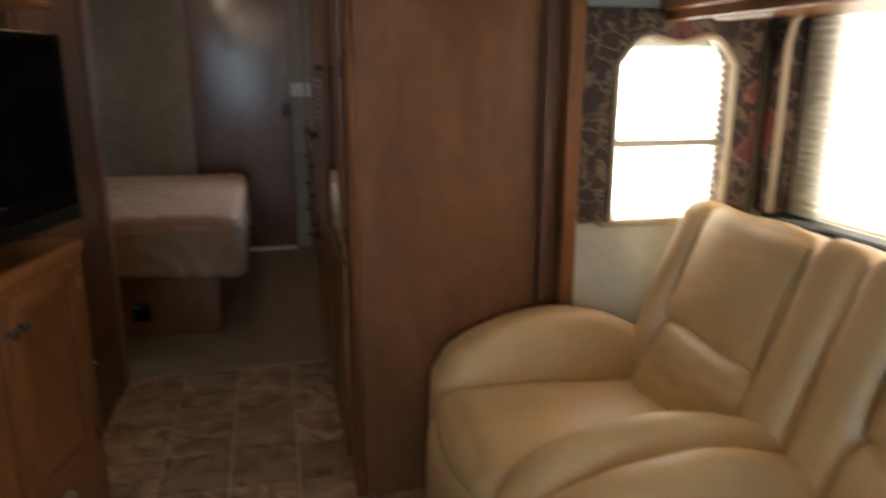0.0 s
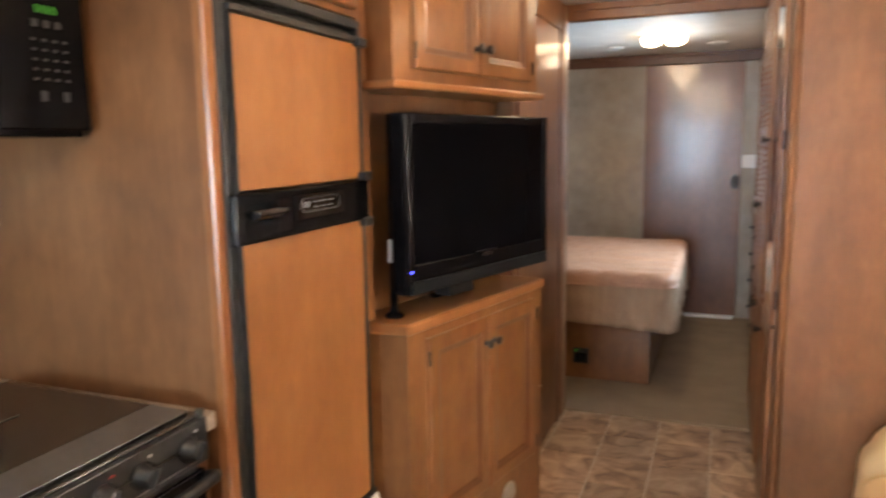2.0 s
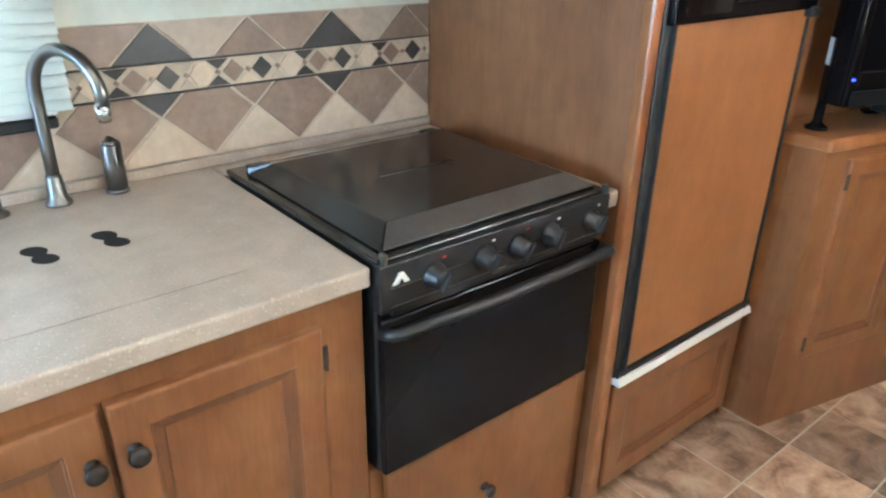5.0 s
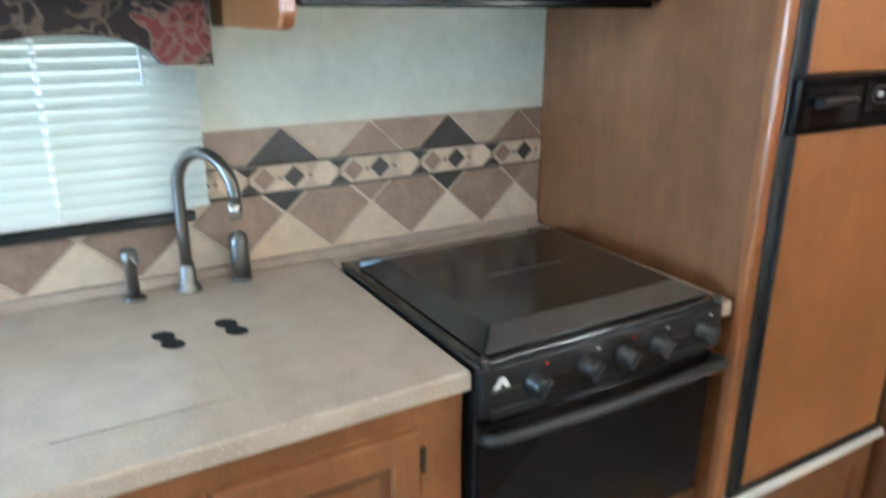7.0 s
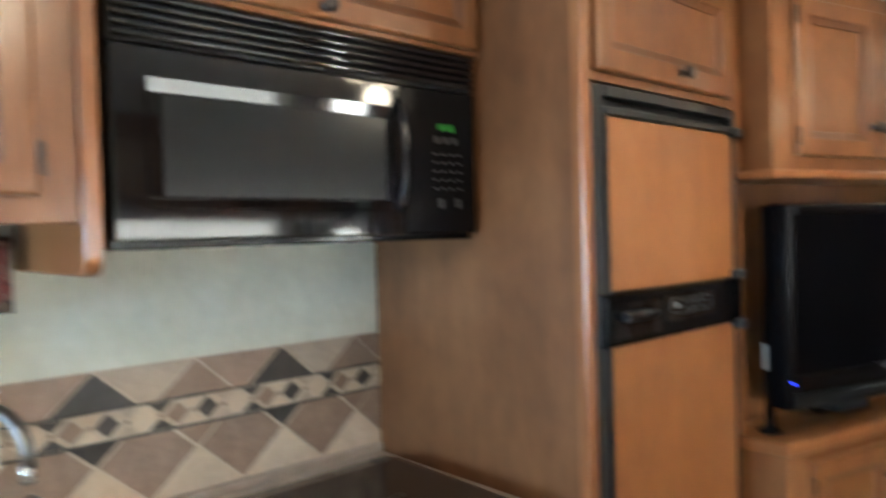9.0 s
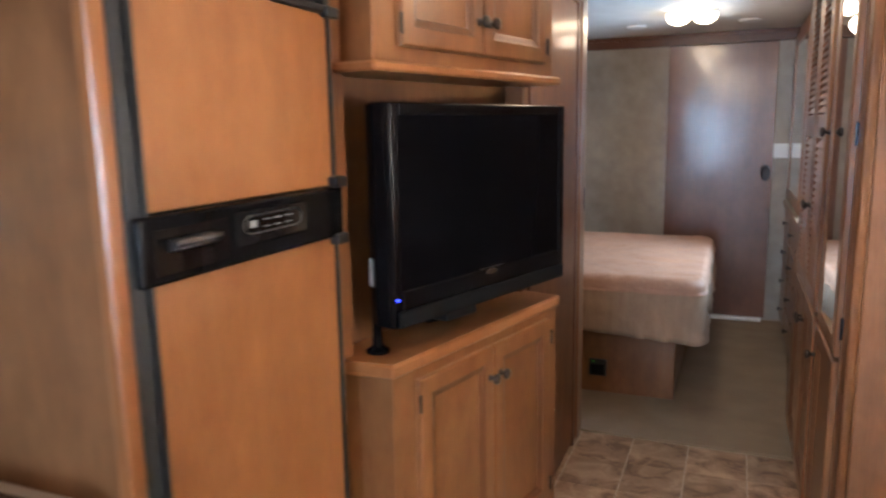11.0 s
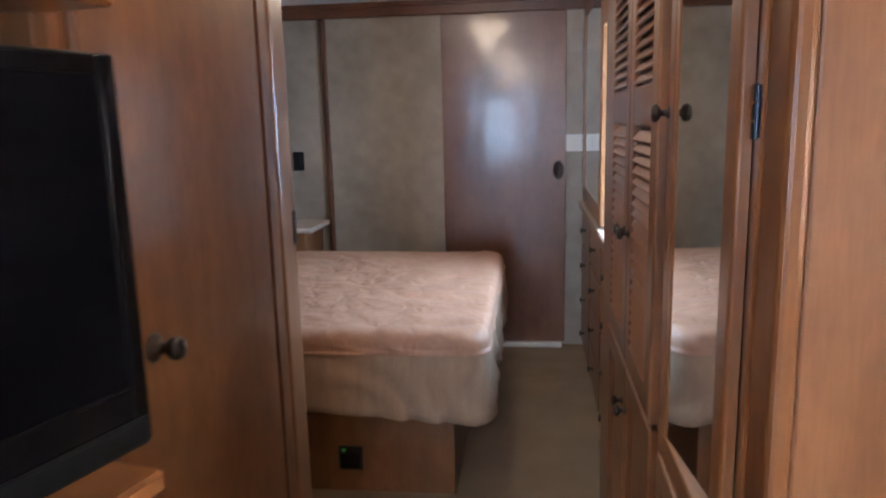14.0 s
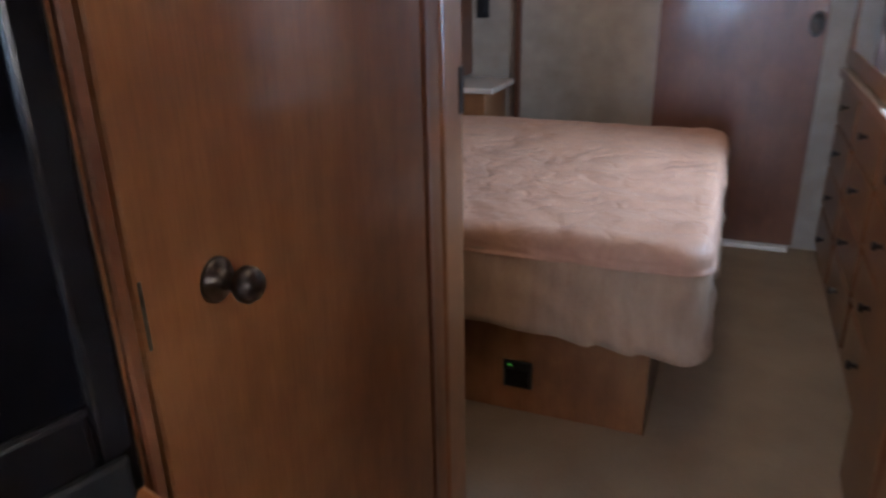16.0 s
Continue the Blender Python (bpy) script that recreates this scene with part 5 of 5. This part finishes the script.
def drape(name, mat, label, top_z, start, drop, grow, seed, full):
    """Cloth on the bed: full lies over the top and turns down by drop; otherwise a gathered skirt hangs from start."""
    step = 0.02
    bm = bmesh.new()
    cx, cy = (BX0 + BX1) / 2, (BY0 + BY1) / 2
    hx, hy = (BX1 - BX0) / 2 + grow, (BY1 - BY0) / 2 + grow
    rc = 0.09
    outline = []
    n1 = int(2 * hx / step)
    for i in range(n1 + 1):
        outline.append((-hx + (2 * hx - rc) * i / n1, -hy))
    for i in range(1, 8):
        a = -math.pi / 2 + math.pi / 2 * i / 8
        outline.append((hx - rc + rc * math.cos(a), -hy + rc + rc * math.sin(a)))
    n2 = int(2 * hy / step)
    for i in range(n2 + 1):
        outline.append((hx, -hy + rc + (2 * hy - 2 * rc) * i / n2))
    for i in range(1, 8):
        a = math.pi / 2 * i / 8
        outline.append((hx - rc + rc * math.cos(a), hy - rc + rc * math.sin(a)))
    for i in range(n1 + 1):
        outline.append((hx - rc - (2 * hx - rc) * i / n1, hy))

    def relief(x, y):
        big = noise.noise(Vector((x * 3.0 + seed, y * 3.0, 0.3)))
        mid = noise.noise(Vector((x * 8.0 + 2 * big, y * 9.0 + seed, 1.3)))
        crease = max(0.0, 0.16 - abs(noise.noise(Vector((x * 5.0 + 1.5 * big, y * 6.0 + 1.2 * mid, 5.1 + seed)))))
        return 0.008 * big + 0.006 * mid - 0.022 * crease

    rings = []
    if full:
        for f in [0.93 * k / 45 for k in range(1, 46)]:
            rings.append([(x * f if x > -hx + 0.001 else x, y * f, top_z + relief(x * f, y * f)) for x, y in outline])
        rad = 0.05
        for k in range(1, 7):
            a = math.pi / 2 * k / 6
            inset = rad * (1 - math.sin(a))
            rings.append([(x * (1 - inset / hx), y * (1 - inset / hy), top_z - rad * (1 - math.cos(a)) + relief(x, y) * math.cos(a)) for x, y in outline])
    rows = 10
    z_top = (top_z - 0.05) if full else start
    for k in range(0 if not full else 1, rows + 1):
        f = k / rows
        ring = []
        run = 0.0
        for i, (x, y) in enumerate(outline):
            if i:
                run += math.hypot(x - outline[i - 1][0], y - outline[i - 1][1])
            wob = noise.noise(Vector((run * 2.3, f * 1.2, seed)))
            fold = (0.014 * math.sin(run * 19 + 9 * wob) + 0.010 * noise.noise(Vector((run * 9, f * 2, seed + 3)))) * (f ** 0.7) * (0.35 if full else 1.0)
            flare = 1 + (fold + (0.006 if full else 0.012) * f) / 0.9
            sag = 0.0 if full else 0.035 * math.exp(-((x - hx) ** 2 + (y + hy) ** 2) / 0.12)
            ring.append((x * flare, y * flare, z_top - (drop + sag) * f + 0.007 * wob * f))
        rings.append(ring)
    made = [[bm.verts.new((cx + x - o.x, cy + y - o.y, z)) for x, y, z in ring] for ring in rings]
    for p, q in zip(made, made[1:]):
        for i in range(len(p) - 1):
            bm.faces.new((p[i], p[i + 1], q[i + 1], q[i]))
    if full:
        bm.faces.new(made[0])
    ob = part(name, bm, mat, bd, label, True)
    sol = ob.modifiers.new("thickness", "SOLIDIFY")
    sol.thickness, sol.offset = 0.0025, -1
    return ob


drape("bed_skirt", SKIRT, "grey-beige gathered skirt", 0.70, 0.676, 0.266, -0.004, 2.0, False)
drape("coverlet", COMFORTER, "peach crinkled satin coverlet", BZ + 0.006, 0.0, 0.035, -0.001, 7.0, True)

# ---------------------------------------------------------------- recliners and overhead cupboards
def loveseat(at):
    """Tan leather double recliner; front is -y in its own axes, the first seat at x = 0, the second at x = 0.73."""
    r = thing("loveseat", "tan leather reclining loveseat with padded arms under the windows", "sofa", at, -90)
    for k, cx in enumerate((0.0, 0.73)):
        part("base", box(cx - 0.30, cx + 0.30, 0.08, 0.90, 0.02, 0.26, 0.02, seg=3), LEATHER, r)
        part("footrest", shape(cushion(0.52, 0.10, 0.36, 0.04, (0.0, 0.02, 0.0), cuts=9), pose(cx, 0.06, 0.06)), LEATHER, r, "", True)
        sx0, sw = (cx, 0.56) if k == 0 else (cx + 0.105, 0.50)
        part("seat", shape(cushion(sw, 0.72, 0.20, 0.07, (0.01, 0.03, 0.035), cuts=25, crease=0.005, seed=11 * k), pose(sx0, 0.40, 0.29, -3, 0, 0)), LEATHER, r, "plump seat cushion", True)
        part("back_frame", shape(box(-0.33, 0.33, 0.0, 0.10, 0.0, 0.62, 0.03, seg=3), pose(cx, 0.90, 0.28, -20, 0, 0)), LEATHER, r)
        cx += 0.08 * k
        part("lumbar", shape(cushion(0.475, 0.20, 0.30, 0.06, (0.005, 0.030, 0.01), cuts=27, crease=0.009, seed=3 + k), pose(cx, 0.775, 0.395, -20, 0, 0)), LEATHER, r, "lower back cushion", True)
        m = pose(cx, 0.885, 0.635, -20, 0, 0)
        up = part("backrest", shape(cushion(0.475, 0.21, 0.415, 0.055, (0.004, 0.024, 0.012), cuts=33, crease=0.0080, seed=7 + k), m), LEATHER, r, "tall padded back cushion", True)
        for sx, wide in ((-1, 0.135 + 0.045 * k), (1, 0.185)):
            wing = part("wing", shape(cushion(wide, 0.225, 0.715, 0.062, (0.006, 0.016, 0.008), cuts=23, crease=0.0060, seed=5 + k + sx), pose(cx + sx * (0.222 + wide / 2), 0.788, 0.362, -20, 0, -sx * 3)), LEATHER, r, "padded side bolster of the back", True)
            pts = [tuple(m @ Vector((sx * 0.226, -0.088 - 0.014 * math.sin(math.pi * f), 0.03 + 0.35 * f))) for f in [q / 12 for q in range(13)]]
            part("seam", tube(pts, 0.0022, 6), SEAM, wing)
    for k, (ax, wide, low, arch) in enumerate(((-0.365, 0.215, 0.08, 0.13), (0.335, 0.170, 0.068, 0.105), (0.487, 0.175, 0.050, 0.100), (1.215, 0.215, 0.065, 0.10))):
        arm = part("arm", shape(cushion(wide, 0.81, 0.475, 0.08, (0.010, 0.012, 0.01), arch=arch, cuts=23, crease=0.005, seed=k), pose(ax, 0.47, low)), LEATHER, r, "rounded padded arm", True)
        for side in (-1, 1):
            pts = [(ax + side * (wide / 2 - 0.004), 0.09 + 0.74 * q / 16, low + 0.375 + 0.9 * arch * (1 - (2 * q / 16 - 1) ** 2)) for q in range(17)]
            part("seam", tube(pts, 0.003, 6), SEAM, arm)
    return r


loveseat((0.63, 1.91, 0))

oc = thing("overhead_cabinet", "cherry-wood overhead cupboard along the slide-out", "cabinet", (1.53, 2.48, 0), -90)
part("body", box(0.0, 3.4, 0.02, 0.48, 1.640, CEIL - 0.003, 0.003), WOOD, oc)
part("rail", box(0.0, 3.4, 0.0, 0.021, 1.625, CEIL - 0.003, 0.004), WOOD, oc)
for k in range(4):
    panel_door(oc, 0.06 + 0.82 * k, 0.82 + 0.82 * k, 1.66, 2.12, 0.0, 0.02, 0.058, (0.44 + 0.82 * k, 1.685))
part("strip_light", box(0.20, 0.42, 0.08, 0.13, 1.622, 1.641, 0.004), WHITE, oc, "small under-cupboard lamp")
hk = thing("wall_hook", "small white hook on the veneer panel", "hook", (0.742, 2.404, 1.755))
part("plate", box(-0.014, 0.014, -0.006, 0.0, -0.032, 0.032, 0.003, seg=2), WHITE, hk)
part("prong", tube([(0, -0.004, -0.012), (0, -0.018, -0.020), (0, -0.024, -0.008)], 0.004, 8), CHROME, hk, "", True)


# ---------------------------------------------------------------- pieces: backsplash and floor tiles
bs = tagged(thing("backsplash", "diamond-pattern tile backsplash in cream, brown and charcoal", "backsplash", (-1.4245, 0.0, 0.0)), kind="structure")
Z0, Z1, HB, HT = 0.9445, 1.250, 1.098, 1.165
PY, Y0 = 0.2207, 0.306
Y_END = 1.050


def clip(poly, keep):
    """The part of a convex outline for which keep(point) >= 0."""
    out = []
    for i, p in enumerate(poly):
        q = poly[(i + 1) % len(poly)]
        a, b = keep(p), keep(q)
        if a >= 0:
            out.append(p)
        if a * b < 0:
            f = a / (a - b)
            out.append((p[0] + f * (q[0] - p[0]), p[1] + f * (q[1] - p[1])))
    return out


def shrink(poly, g):
    cx, cy = sum(p[0] for p in poly) / len(poly), sum(p[1] for p in poly) / len(poly)
    size = max(math.hypot(p[0] - cx, p[1] - cy) for p in poly)
    f = 1 - g / size * 1.5
    return [(cx + (p[0] - cx) * f, cy + (p[1] - cy) * f) for p in poly]


def tile_piece(poly, mat, depth=0.006):
    poly = clip(poly, lambda p: Y_END - p[0])
    if len(poly) < 3 or max(p[0] for p in poly) - min(p[0] for p in poly) < 0.006:
        return
    cy = sum(p[0] for p in poly) / len(poly)
    cz = sum(p[1] for p in poly) / len(poly)
    if cy < 0.10 and cz > 1.062:
        return
    if min(p[0] for p in poly) < 0.10 and max(p[1] for p in poly) > 1.062 and cy < 0.16:
        left = clip(poly, lambda p: p[0] - 0.101)
        poly = left if cy > 0.10 and len(left) > 2 else clip(poly, lambda p: 1.061 - p[1])
        if len(poly) < 3:
            return
    poly = shrink(poly, min(0.0042, 0.045 * (max(p[0] for p in poly) - min(p[0] for p in poly))))
    part("tile", prism(poly, "x", 0.0008, depth), mat, bs)


part("grout_bed", boxes([(-0.002, 0.0024, 0.102, Y_END, Z0, Z1), (-0.002, 0.0024, -2.4, 0.102, Z0, 1.0615)], 0), GROUT, bs)
q = PY / 2
for k in range(-7, 5):
    yc = Y0 + PY * k
    node = (Z0 + Z1) / 2 - 0.05
    mid = Z0 + (Z1 - Z0) / 3
    top2 = Z0 + 2 * (Z1 - Z0) / 3
    dark = k % 2 == 0
    tile_piece([(yc - q, Z0), (yc + q, Z0), (yc, mid)], T_CREAM)
    big = [(yc + q, Z0), (yc + 2 * q, mid), (yc + q, top2), (yc, mid)]
    tile_piece(clip(big, lambda p: HB - p[1]), T_BROWN)
    tile_piece(clip([(yc, mid), (yc + q, top2), (yc, Z1), (yc - q, top2)], lambda p: HB - p[1]), T_DARK if dark else T_BROWN)
    tile_piece(clip([(yc, mid), (yc + q, top2), (yc, Z1), (yc - q, top2)], lambda p: p[1] - HT), T_DARK if dark else T_BROWN)
    tile_piece(clip([(yc, Z1), (yc + 2 * q, Z1), (yc + q, top2)], lambda p: p[1] - HT), T_TAUPE if dark else T_BROWN)
    if yc > -0.1:
        hc, r, c = (HB + HT) / 2, 0.0295, yc + 0.026

        def diamond(x, size, mat, depth):
            tile_piece([(x - size, hc), (x, hc - size), (x + size, hc), (x, hc + size)], mat, depth)

        diamond(c, r, T_DARK, 0.0066)
        diamond(c + 0.150, r, T_BROWN, 0.0066)
        x = c + 0.076
        tile_piece([(x - 0.033, hc), (x - 0.012, hc - 0.0295), (x + 0.012, hc - 0.0295), (x + 0.033, hc), (x + 0.012, hc + 0.0295), (x - 0.012, hc + 0.0295)], T_CREAM, 0.0062)
        for x, mat in ((c + 0.040, T_TAUPE), (c + 0.113, T_DARK), (c + 0.186, T_CREAM)):
            w = 0.030 if mat is not T_TAUPE else 0.024
            tile_piece([(x - w, hc + 0.0300), (x + w, hc + 0.0300), (x, hc + 0.0045)], mat, 0.006)
            tile_piece([(x - w, hc - 0.0300), (x, hc - 0.0045), (x + w, hc - 0.0300)], mat, 0.006)
            diamond(x, 0.0075, T_BROWN, 0.0072)
for z in (HB, HT):
    part("border", box(0.0005, 0.0085, 0.104, Y_END, z - 0.0022, z + 0.0022, 0.001), T_DARK, bs, "narrow dark tile border")

SX, SY = 0.2525, 0.270
TILE_MESH = mesh_of("tile", box(-SX / 2 + 0.003, SX / 2 - 0.003, -SY / 2 + 0.003, SY / 2 - 0.003, -0.0035, 0.0, 0.0009), TILE)
for i in range(-3, 8):
    for j in range(-17, 8):
        x, y = 0.0025 + SX * (i + 0.5), 1.486 + SY * (j + 0.5)
        part("tile", TILE_MESH, TILE, floor, "", False, (x, y, 0))

for x, y in ((-0.53, 5.48), (0.19, 5.51)):
    cv = thing("ceiling_vent", "small round white ceiling vent", "vent", (x, y, CEIL), 0, "round ceiling vents")
    part("rim", lathe([(0.07, 0.0), (0.07, 0.006), (0.055, 0.014), (0.05, 0.010), (0.03, 0.006), (0, 0.005)], "-z", 24), WHITE, cv, "", True)
